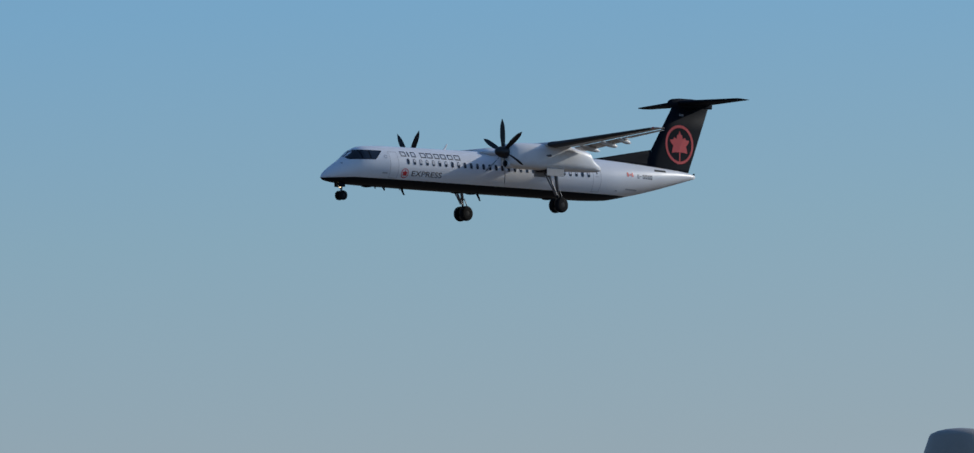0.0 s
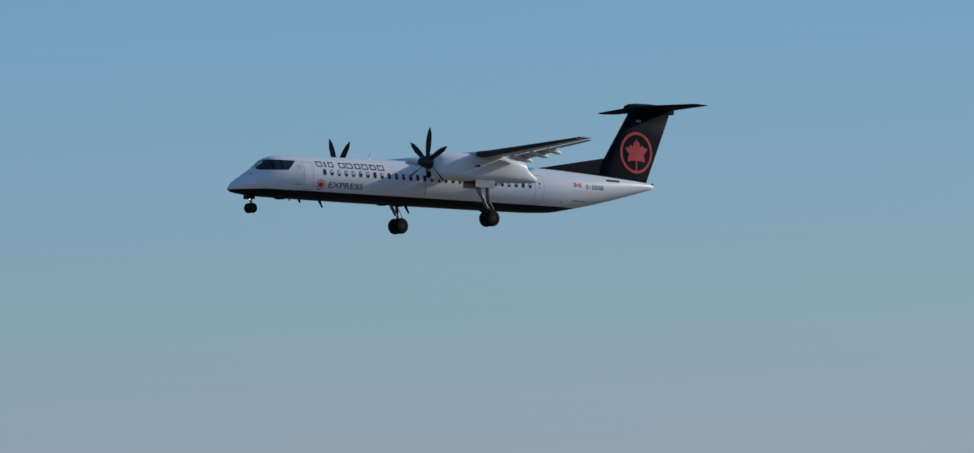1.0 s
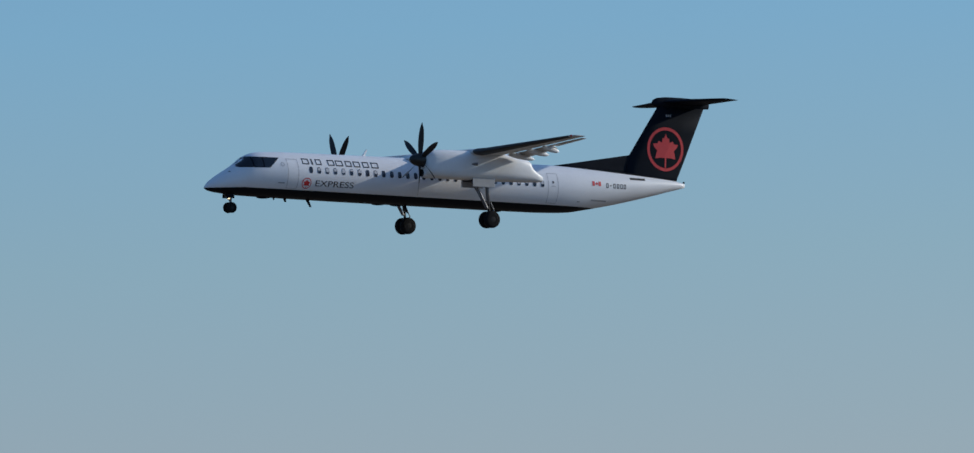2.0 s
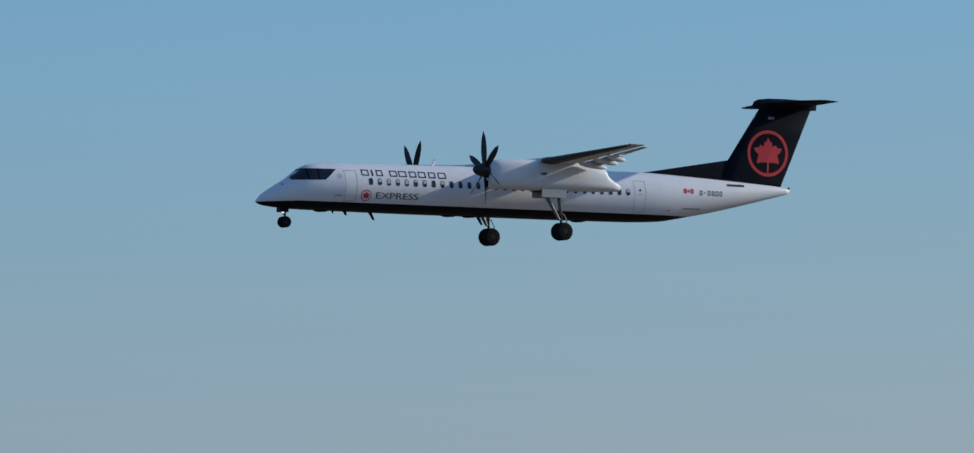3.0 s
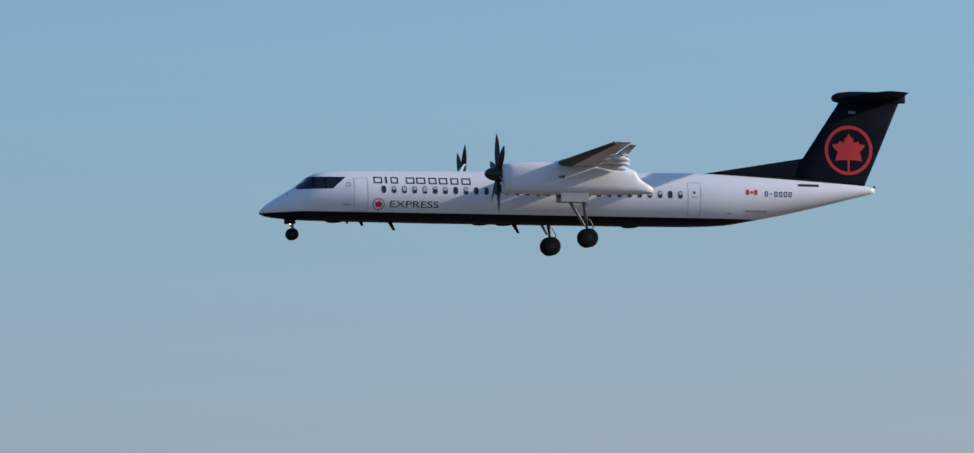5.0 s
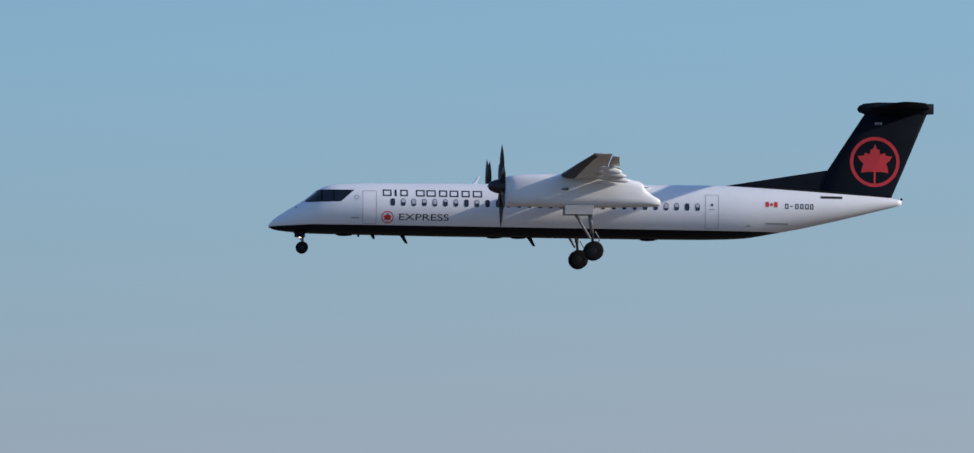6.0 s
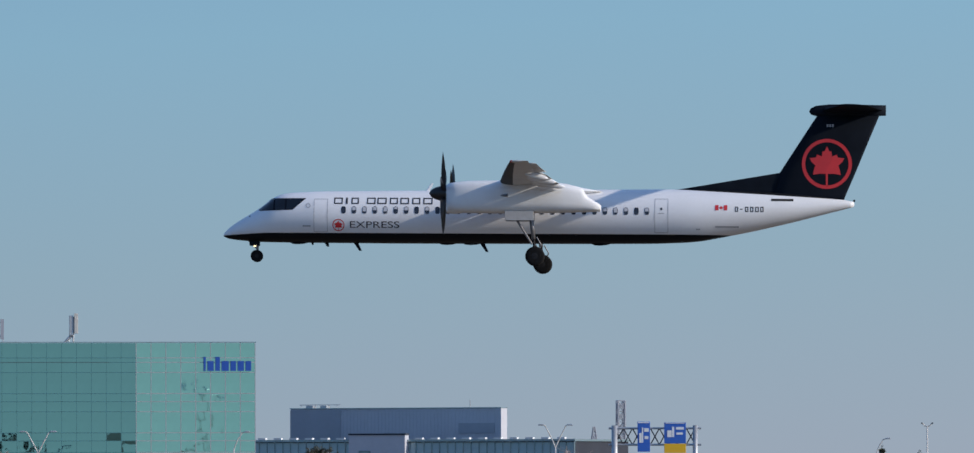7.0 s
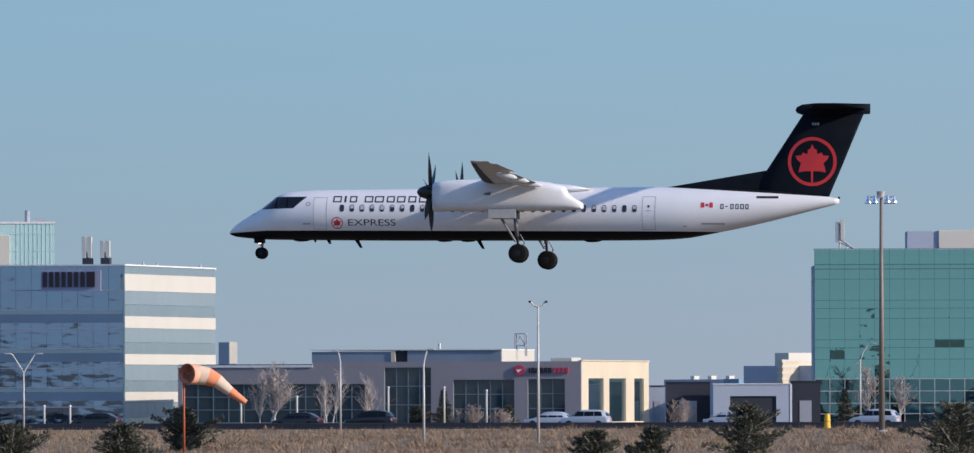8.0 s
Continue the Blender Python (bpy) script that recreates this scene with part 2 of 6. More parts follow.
def leaf_flat(r):
    """A plain lobed leaf with a stem, as a fan."""
    half = [(0, 0.99), (0.13, 0.71), (0.25, 0.70), (0.29, 0.42), (0.55, 0.52), (0.62, 0.36), (0.97, 0.32), (0.86, 0.10), (0.64, -0.10), (0.72, -0.30),
            (0.78, -0.62), (0.42, -0.56), (0.06, -0.56), (0.05, -1.33)]
    pts = [(x * r, y * r) for x, y in half] + [(-x * r, y * r) for x, y in half[::-1] if x > 0]
    vs = [(0, -0.05 * r)] + pts
    n = len(pts)
    return vs, [(0, 1 + i, 1 + (i + 1) % n) for i in range(n)]


def frame_flat(x0, y0, x1, y1, t):
    """A plain upright rectangle drawn as an outline of stroke t."""
    vs, fs = [], []
    for a, b, c, d, nx, ny in ((x0, y0, x0 + t, y1, 1, 4), (x1 - t, y0, x1, y1, 1, 4), (x0 + t, y1 - t, x1 - t, y1, 2, 1), (x0 + t, y0, x1 - t, y0 + t, 2, 1)):
        v, f = grid_rect(a, b, c, d, nx, ny)
        fs += [tuple(i + len(vs) for i in q) for q in f]
        vs += v
    return vs, fs


def finer(vs, fs, n=5):
    """Splits flat triangles into n x n smaller ones."""
    out_v, out_f = [], []
    for tri in fs:
        a, b, c = (Vector(vs[i]) for i in tri)
        base = len(out_v)
        row = {}
        for i in range(n + 1):
            for j in range(n + 1 - i):
                row[i, j] = len(out_v)
                p = a + (b - a) * (i / n) + (c - a) * (j / n)
                out_v.append((p.x, p.y))
        for i in range(n):
            for j in range(n - i):
                out_f.append((row[i, j], row[i + 1, j], row[i, j + 1]))
                if j < n - i - 1:
                    out_f.append((row[i + 1, j], row[i + 1, j + 1], row[i, j + 1]))
    return out_v, out_f


def airfoil(chord, thick, n=14):
    """Closed outline in (aft, up) from the leading edge."""
    up = []
    for i in range(n + 1):
        x = 0.5 * (1 - math.cos(math.pi * i / n))
        y = 5 * thick * (0.2969 * math.sqrt(x) - 0.126 * x - 0.3516 * x * x + 0.2843 * x ** 3 - 0.1036 * x ** 4)
        up.append((x * chord, y * chord))
    return up + [(x, -y * 0.75) for x, y in up[-2:0:-1]]


def wing_half(side):
    # y, leading edge, chord, height, thickness
    st = [(0.6, 13.9, 3.15, 1.50, 0.16), (4.4, 13.95, 3.0, 1.52, 0.155), (6.0, 14.02, 2.75, 1.55, 0.15), (9.5, 14.35, 1.98, 1.77, 0.14),
          (12.8, 14.70, 1.32, 1.98, 0.13), (13.9, 14.84, 1.12, 2.06, 0.12), (14.15, 14.98, 0.95, 2.08, 0.08)]
    rings = []
    for y, le, c, z, th in st:
        rings.append([(le + x * 0.80, side * y, z + h) for x, h in airfoil(c, th)])
    return loft(rings)


def boot_half(side):
    st = [(5.3, 13.99, 2.86, 1.54, 0.1525), (6.0, 14.02, 2.75, 1.55, 0.15), (9.5, 14.35, 1.98, 1.77, 0.14), (12.8, 14.70, 1.32, 1.98, 0.13), (13.8, 14.827, 1.14, 2.05, 0.121)]
    rings = []
    for y, le, c, z, th in st:
        pts = airfoil(c, th)
        nose = pts[-5:] + pts[:5]
        rings.append([(le + x * 0.80 - 0.012, side * y, z + h * 1.04) for x, h in nose])
    return loft(rings, cap=False, closed=False)


def flap(side, y0, y1, drop):
    """Extended trailing-edge flap between two span stations."""
    st = [(0.6, 13.9, 3.15, 1.50), (4.4, 13.95, 3.0, 1.52), (6.0, 14.02, 2.75, 1.55), (9.5, 14.35, 1.98, 1.77), (12.8, 14.70, 1.32, 1.98), (14.2, 14.9, 1.05, 2.08)]
    rings = []
    for y in (y0, (y0 + y1) / 2, y1):
        le, c, z = lerp_table(st, y)
        fc = 0.30 * c
        a = radians(drop)
        rings.append([(le + 0.80 * c + 0.01 + x * math.cos(a) + h * math.sin(a), side * y, z - 0.05 - x * math.sin(a) + h * math.cos(a)) for x, h in airfoil(fc, 0.14, 8)])
    return loft(rings)


def build_propeller(parent, side):
    hub = new("propeller")
    hub.parent = parent
    hub["label"] = "six-bladed black propeller with pointed spinner"
    rings = []
    for i in range(11):
        k = i / 10
        r = 0.40 * math.sqrt(1 - (1 - k) ** 2) if k > 0 else 0.01
        rings.append([(-0.68 + 0.98 * k, r * math.cos(a), r * math.sin(a)) for a in (2 * math.pi * j / 24 for j in range(24))])
    put("spinner", mesh_from("spinner", *loft(rings), M_BLADE), hub)
    rings = []
    for i in range(13):
        k = i / 12
        r = 0.30 + 1.76 * k
        c = 0.15 + 0.17 * math.sin(math.pi * (0.85 * k + 0.10))
        if k > 0.75:
            c *= 1 - 0.86 * ((k - 0.75) / 0.25) ** 2
        tw = radians(62 - 40 * k)
        sweep = 0.17 * k * k
        th = 0.10 - 0.075 * k
        ring = []
        for x, h in airfoil(c, max(0.08, th), 6):
            x -= c * 0.4
            ring.append((x * math.sin(tw) + h * math.cos(tw), -(x * math.cos(tw) - h * math.sin(tw)) - sweep, r))
        rings.append(ring)
    me = mesh_from("blade", *loft(rings), M_BLADE)
    for i in range(6):
        put("blade", me, hub, pose(0, 0, 0, 60 * i))
    hub.matrix_basis = pose(11.12, side * 4.42, 0.98)
    return hub


def build_wheel(parent, place, r, w):
    wheel = new("wheel")
    wheel.parent = parent
    wheel.matrix_basis = pose(*place)
    prof = [(-0.5, 0.60), (-0.5, 0.86), (-0.42, 0.96), (-0.2, 1.0), (0.2, 1.0), (0.42, 0.96), (0.5, 0.86), (0.5, 0.60)]
    rings = [[(rr * r * math.cos(a), yy * w, rr * r * math.sin(a)) for a in (2 * math.pi * j / 28 for j in range(28))] for yy, rr in prof]
    put("tyre", mesh_from("tyre", *loft(rings), M_TYRE), wheel)
    prof = [(-0.53, 0.1), (-0.53, 0.25), (-0.44, 0.5), (-0.505, 0.60), (0.505, 0.60), (0.44, 0.5), (0.53, 0.25), (0.53, 0.1)]
    rings = [[(rr * r * math.cos(a), yy * w, rr * r * math.sin(a)) for a in (2 * math.pi * j / 20 for j in range(20))] for yy, rr in prof]
    put("rim", mesh_from("rim", *loft(rings), M_RIM), wheel)
    return wheel


def build_nacelle(plane, side):
    # station, top, bottom, half width
    prof = [(11.30, 1.40, 0.30, 0.46), (11.40, 1.47, 0.12, 0.58), (11.8, 1.55, 0.04, 0.68), (12.4, 1.60, 0.02, 0.74), (13.2, 1.62, 0.01, 0.78), (14.3, 1.63, 0.01, 0.80), (16.2, 1.59, 0.03, 0.80),
            (17.2, 1.48, 0.06, 0.74), (17.9, 1.31, 0.08, 0.64), (18.04, 1.22, 0.08, 0.61), (18.12, 1.02, 0.09, 0.59), (18.28, 0.84, 0.10, 0.56), (18.5, 0.68, 0.11, 0.52), (18.86, 0.48, 0.13, 0.45), (18.9, 0.42, 0.16, 0.40)]
    rings = []
    for s, t, b, w in prof:
        zc, hb = (t + b) / 2, (t - b) / 2
        ring = []
        for j in range(28):
            a = 2 * math.pi * j / 28
            ca, sa = math.cos(a), math.sin(a)
            p = 2 / 3.3
            ring.append((s, side * 4.42 + w * abs(ca) ** p * math.copysign(1, ca), zc + hb * abs(sa) ** p * math.copysign(1, sa)))
        rings.append(ring)
    nac = put("engine_nacelle", mesh_from("engine_nacelle", *loft(rings), M_WHITE), plane, None, "white engine nacelle under the wing")
    # chin intake
    rings = []
    for s, r in ((11.28, 0.20), (11.30, 0.235), (11.36, 0.26), (11.7, 0.29), (12.4, 0.2)):
        rings.append([(s, side * 4.42 + 1.25 * r * math.cos(a), 0.26 + r * math.sin(a)) for a in (2 * math.pi * j / 20 for j in range(20))])
    put("chin_intake", mesh_from("chin_intake", *loft(rings), M_WHITE), nac)
    # solid near-black disc paints the shade inside the intake
    bm = bmesh.new()
    tube_bm(bm, (11.24, side * 4.42, 0.26), (11.3, side * 4.42, 0.26), 0.20, n=20)
    part("intake_mouth", bm, M_INTAKE, nac, "dark disc in place of the shade inside the air intake")
    # exhaust stub on the flank
    bm = bmesh.new()
    tube_bm(bm, (13.9, side * 5.12, 0.85), (14.35, side * 5.25, 0.87), 0.06, 0.08, 12)
    part("exhaust", bm, M_STRUT, nac, "grey exhaust outlet")
    # gear bay fairing and doors
    # the bay is a solid near-black box, its inner shade painted
    bm = bmesh.new()
    box_bm(bm, (14.25, side * 4.42 - 0.52, -0.06), (15.6, side * 4.42 + 0.52, 0.10), bevel=0.02)
    part("gear_bay", bm, M_INTAKE, nac, "dark box in place of the shade inside the gear bay")
    for e in (-1, 1):
        bm = bmesh.new()
        box_bm(bm, (14.2, side * 4.42 + e * 0.60 - 0.02, -0.36), (15.62, side * 4.42 + e * 0.60 + 0.02, 0.16), bevel=0.015)
        part("gear_door", bm, M_DOORP, nac)
    gear = new("main_landing_gear")
    gear.parent = plane
    gear["label"] = "lowered main landing gear with twin wheels"
    y = side * 4.45
    ax, az = 15.68, -2.10
    bm = bmesh.new()
    tube_bm(bm, (15.45, y, 0.05), (15.6, y, -1.25), 0.115, 0.10)
    part("upper_strut", bm, M_STRUT, gear, smooth=True)
    bm = bmesh.new()
    tube_bm(bm, (15.6, y, -1.2), (ax, y, az), 0.07, 0.07)
    part("piston", bm, M_RIM, gear, smooth=True)
    bm = bmesh.new()
    tube_bm(bm, (14.6, y - 0.14, -0.05), (15.52, y - 0.05, -1.5), 0.055)
    tube_bm(bm, (14.6, y + 0.14, -0.05), (15.52, y + 0.05, -1.5), 0.055)
    part("drag_brace", bm, M_STRUT, gear)
    bm = bmesh.new()
    tube_bm(bm, (15.75, y, -1.15), (15.98, y, -1.55), 0.03)
    tube_bm(bm, (15.98, y, -1.55), (15.72, y, -2.0), 0.03)
    part("torque_link", bm, M_STRUT, gear)
    bm = bmesh.new()
    tube_bm(bm, (ax, y - 0.42, az), (ax, y + 0.42, az), 0.06)
    part("axle", bm, M_STRUT, gear)
    for e in (-1, 1):
        build_wheel(gear, (ax, y + e * 0.27, az), 0.475, 0.30)
    return nac


def build_airliner():
    plane = tagged(new("airliner"), "white twin-turboprop airliner with black belly and tail, gear down", "airplane")
    # fuselage
    rings, ss, s = [], [], 0.0
    while s < 31.3:
        ss.append(s)
        s += 0.06 if s < 0.6 else 0.12 if s < 4.5 else 0.5 if s < 22 else 0.3
    ss.append(31.3)
    for s in ss:
        pts = [hull(max(0, s + e)) for e in (-0.2 * min(1, s), 0, 0.2 * min(1, s))]
        t, b, w = [sum(p[i] for p in pts) / 3 for i in range(3)]
        rings.append([(s, w * math.cos(a), (t + b) / 2 + (t - b) / 2 * math.sin(a)) for a in (2 * math.pi * j / 64 for j in range(64))])
    fus = put("fuselage", mesh_from("fuselage", *loft(rings), M_FUS), plane, None, "white fuselage with black belly")
    # wing to body fairing
    rings = []
    for s, k in ((12.6, 0.05), (13.2, 0.75), (14.2, 1.0), (16.2, 1.0), (17.6, 0.7), (18.8, 0.05)):
        rings.append([(s, (0.75 + 0.35 * k) * math.cos(a), 1.30 + 0.36 * k * math.sin(a)) for a in (2 * math.pi * j / 24 for j in range(24))])
    put("wing_fairing", mesh_from("wing_fairing", *loft(rings), M_WHITE), fus)
    # cockpit windows wrap round the nose; one panel a side, split by posts
    for side in (-1, 1):
        rows = []
        for i in range(31):
            q = 1.66 + 2.50 * i / 30
            lo = 0.25 + 0.03 * (q - 1.75)
            hi = min(0.89, hull(q)[0] - 0.01) if q > 2.3 else hull(q)[0]
            if q > 3.5:
                lo += (q - 3.5) / 0.66 * (0.89 - lo)
            rows.append((q, min(lo, hi - 0.004), hi))
        hull_patch(rows, side, 0.007, M_BLACK, "window_surround", fus, "black painted cockpit window surround")
        for a, b in ((1.74, 2.52), (2.60, 3.10), (3.18, 4.06)):
            rows, s = [], a
            while s < b + 1e-6:
                low = 0.27 + 0.03 * (s - 1.75)
                high = min(0.86, hull(s)[0] - 0.02) if s > 2.3 else hull(s)[0]
                if s > 3.5:
                    low = low + (s - 3.5) / 0.6 * (0.86 - low)
                rows.append((s, min(low, high - 0.005), high))
                s += (b - a) / 8
            hull_patch(rows, side, 0.012, M_GLASS, "cockpit_window", fus, "dark glossy cockpit glazing")
    # cabin windows
    shade_rnd = random.Random(21)
    for side in (-1, 1):
        for i in range(30):
            s0 = 6.03 + 0.5185 * i
            vs, fs = [(0, 0)], []
            for j in range(16):
                a = 2 * math.pi * j / 16
                p = 0.62
                vs.append((0.115 * abs(math.cos(a)) ** p * math.copysign(1, math.cos(a)), 0.185 * abs(math.sin(a)) ** p * math.copysign(1, math.sin(a))))
                fs.append((0, 1 + j, 1 + (j + 1) % 16))
            pane = hull_text(vs, fs, s0, 0.30, side, 0.010, M_WIN, "cabin_window", fus)
            drop = shade_rnd.choice((0, 0, 0.10, 0.16, 0, 0.22))
            if drop:
                vs, fs = grid_rect(-0.085, 0.15 - drop, 0.085, 0.15)
                hull_text(vs, fs, s0, 0.30, side, 0.014, M_SHADEW, "window_shade", pane, "pale window shade partly drawn")
        # doors: outline strips and a small port
        for a, b, z0, z1 in ((4.55, 5.24, -0.78, 0.86), (21.45, 22.12, -0.75, 0.93)):
            for nm, r in (("door_seam", (a, z0, a + 0.022, z1)), ("door_seam", (b - 0.022, z0, b, z1)), ("door_seam", (a, z0, b, z0 + 0.022)), ("door_seam", (a, z1 - 0.022, b, z1))):
                if side < 0:
                    vs, fs = grid_rect(r[0] - a, r[1], r[2] - a, r[3], 2, 12)
                    hull_text(vs, fs, a, 0.0, side, 0.008, M_SEAM, nm, fus)
        if side < 0:
            vs, fs = grid_rect(-0.05, -0.06, 0.05, 0.06)
            hull_text(vs, fs, 21.78, 0.42, side, 0.01, M_WIN, "door_port", fus)
            vs, fs = ring_flat(0.085, 0.115, 12)
            hull_text(vs, fs, 4.27, 0.52, side, 0.012, M_SEAM, "nose_mark", fus)
            vs, fs = grid_rect(-0.14, -0.015, 0.14, 0.015)
            hull_text(vs, fs, 21.78, 0.20, side, 0.01, M_SEAM, "door_handle", fus)
            for s0, s1, z0, z1, mm in ((27.2, 28.3, 0.86, 0.98, M_INTAKE), (24.45, 25.6, -0.48, -0.40, M_SEAM), (4.0, 4.4, -0.53, -0.47, M_SEAM), (1.28, 1.36, -0.02, 0.03, M_NAVY), (23.5, 23.7, -0.6, -0.55, M_SEAM)):
                vs, fs = grid_rect(0, z0, s1 - s0, z1, 4, 2)
                hull_text(vs, fs, s0, 0, side, 0.012, mm, "service_panel", fus)
    # livery marks: name bars, tail ring, flag
    for side in (-1, 1):
        mark = new("livery_marks")
        mark.parent = plane
        for x, w in ((0, 0.43), (0.58, 0.10), (0.86, 0.37), (1.63, 0.43), (2.15, 0.46), (2.77, 0.40), (3.29, 0.43), (3.88, 0.40), (4.43, 0.46)):
            vs, fs = frame_flat(x, 0.0, x + w, 0.33, 0.06) if w > 0.2 else grid_rect(x, 0.0, x + w, 0.33, 2, 4)
            hull_text(vs, fs, 5.55 if side < 0 else 10.5, 0.60, side, 0.010, M_NAVY, "name_bar", mark)
        vs, fs = letters("EXPRESS", 0.46)
        wid = max(v[0] for v in vs)
        vs = [(v[0] * 2.50 / wid, v[1]) for v in vs]
        hull_text(vs, fs, 6.30 if side < 0 else 9.1, -0.58, side, 0.012, M_NAVY, "lettering", mark, "dark word on white fuselage")
        vs, fs = ring_flat(0.255, 0.30)
        hull_text(vs, fs, 5.78, -0.45, side, 0.011, M_RED, "ring", mark)
        vs, fs = leaf_flat(0.22)
        hull_text(vs, fs, 5.78, -0.45, side, 0.013, M_RED, "leaf", mark)
        for dx, w in ((-0.30, 0.17), (0.13, 0.17)):
            vs, fs = grid_rect(dx, -0.13, dx + w, 0.13)
            hull_text(vs, fs, 24.74, 0.50, side, 0.012, M_RED, "flag_band", mark)
        vs, fs = leaf_flat(0.10)
        hull_text(vs, fs, 24.74, 0.50, side, 0.012, M_RED, "flag_leaf", mark)
        for i, w in enumerate((0.19, 0.12, 0.19, 0.19, 0.21, 0.19)):
            x = 0.25 * i
            vs, fs = frame_flat(x, 0.0, x + w * 0.85, 0.26, 0.045) if i != 1 else grid_rect(x, 0.11, x + 0.12, 0.16)
            hull_text(vs, fs, 25.42 if side < 0 else 26.6, 0.30, side, 0.008, M_NAVY, "marking_bar", mark)
    # fin: dorsal fillet, fin and rudder
    def slab(outline, th, name, material, label=""):
        rings = []
        for z, le, te, t in outline:
            rings.append([(le + x, h, z) for x, h in [(p * (te - le), q * t) for p, q in ((0, 0), (0.04, 0.35), (0.2, 0.5), (0.6, 0.48), (0.96, 0.2), (1, 0.06), (1, -0.06), (0.96, -0.2), (0.6, -0.48), (0.2, -0.5), (0.04, -0.35))]])
        return put(name, mesh_from(name, *loft(rings), material), plane, None, label)
    FIN = [(0.85, 27.2, 30.75, 0.42), (1.2, 27.2, 30.88, 0.40), (2.30, 27.60, 31.35, 0.36), (3.7, 28.50, 31.92, 0.30), (5.15, 29.44, 32.52, 0.26)]
    fin = slab(FIN, 0, "tail_fin", M_BLACK, "black tail fin with red ring emblem")

    def fin_half(x, z):
        le, te, t = lerp_table(FIN, z)
        return t * float(np.interp((x - le) / (te - le), (0, 0.04, 0.2, 0.6, 0.96, 1), (0, 0.35, 0.5, 0.48, 0.2, 0.06)))
    slab([(1.15, 23.6, 28.6, 0.30), (1.45, 22.55, 28.5, 0.24), (1.65, 23.75, 28.4, 0.18), (2.0, 25.8, 28.4, 0.14), (2.32, 27.7, 28.4, 0.08)], 0, "dorsal_fin", M_BLACK)
    for side in (-1, 1):
        for fn, nm in ((ring_flat(1.07, 1.24, 72), "ring"), (finer(*leaf_flat(0.88)), "leaf")):
            vs = [(29.94 + (x if side < 0 else -x), side * (fin_half(29.94 + (x if side < 0 else -x), 2.75 + y) + 0.006), 2.75 + y) for x, y in fn[0]]
            put(nm, mesh_from(nm, vs, fn[1], M_RED, False), fin, None, "red emblem on black fin")
        for i in range(3):
            vs = [(29.92 + i * 0.13 + x, side * (fin_half(29.92 + i * 0.13 + x, 4.65 + y) + 0.005), 4.65 + y) for x, y in grid_rect(0, -0.07, 0.09, 0.07)[0]]
            put("number_bar", mesh_from("number_bar", vs, grid_rect(0, 0, 1, 1)[1], M_SEAM, False), fin)
    # bullet fairing and stabiliser
    rings = []
    for s, zc, hz, hy in ((29.05, 5.35, 0.03, 0.03), (29.13, 5.36, 0.16, 0.10), (29.38, 5.38, 0.26, 0.16), (30.0, 5.40, 0.31, 0.20), (31.0, 5.41, 0.31, 0.20), (32.2, 5.41, 0.28, 0.14), (32.85, 5.42, 0.26, 0.07)):
        rings.append([(s, hy * math.cos(a), zc + hz * math.sin(a)) for a in (2 * math.pi * j / 20 for j in range(20))])
    put("tail_bullet", mesh_from("tail_bullet", *loft(rings), M_BLACK), fin)
    rings = []
    for y, le, te, th in ((-4.64, 30.95, 31.75, 0.05), (-4.5, 30.62, 31.95, 0.09), (0, 29.7, 32.7, 0.12), (4.5, 30.62, 31.95, 0.09), (4.64, 30.95, 31.75, 0.05)):
        rings.append([(le + x, y, 5.42 + h) for x, h in airfoil(te - le, th, 10)])
    put("stabiliser", mesh_from("stabiliser", *loft(rings), M_BLACK), plane, None, "black horizontal stabiliser on top of fin")
    # wings
    for side in (-1, 1):
        wing = put("wing", mesh_from("wing", *wing_half(side), M_GREYP), plane, None, "pale grey high wing with flaps down")
        put("deicing_boot", mesh_from("deicing_boot", *boot_half(side), M_BOOT), wing)
        put("inboard_flap", mesh_from("flap", *flap(side, 1.35, 3.6, 14), M_GREYP), wing)
        put("outboard_flap", mesh_from("flap", *flap(side, 5.25, 10.2, 14), M_GREYP), wing)
        put("aileron", mesh_from("aileron", *flap(side, 10.25, 13.7, 2), M_GREYP), wing)
        for y, le, ln in ((6.6, 15.5, 1.75), (8.6, 15.4, 1.5), (10.2, 15.4, 1.15)):
            zz = 1.55 + (y - 6) * 0.063 - 0.17
            rings = []
            for i in range(9):
                k = i / 8
                r = 0.15 * math.sqrt(max(0, 1 - (2 * k - 1) ** 2)) + 0.004
                rings.append([(le + ln * k, side * y + 0.7 * r * math.cos(a), zz - 0.20 * k + r * math.sin(a)) for a in (2 * math.pi * j / 14 for j in range(14))])
            put("flap_fairing", mesh_from("flap_fairing", *loft(rings), M_WHITE), wing, None, "white flap track fairing")
        bm = bmesh.new()
        bmesh.ops.create_uvsphere(bm, u_segments=12, v_segments=8, radius=0.07, matrix=Matrix.Translation((14.93, side * 13.95, 2.07)) @ Matrix.Diagonal((1.6, 1, 0.8, 1)))
        part("tip_light", bm, M_NAVRED, wing, "small coloured wingtip light", True)
        build_nacelle(plane, side)
    # nose gear
    gear = new("nose_landing_gear")
    gear.parent = plane
    bm = bmesh.new()
    tube_bm(bm, (1.70, 0, -1.15), (1.67, 0, -1.95), 0.075, 0.06)
    tube_bm(bm, (1.25, 0, -1.2), (1.66, 0, -1.6), 0.035)
    part("strut", bm, M_STRUT, gear)
    bm = bmesh.new()
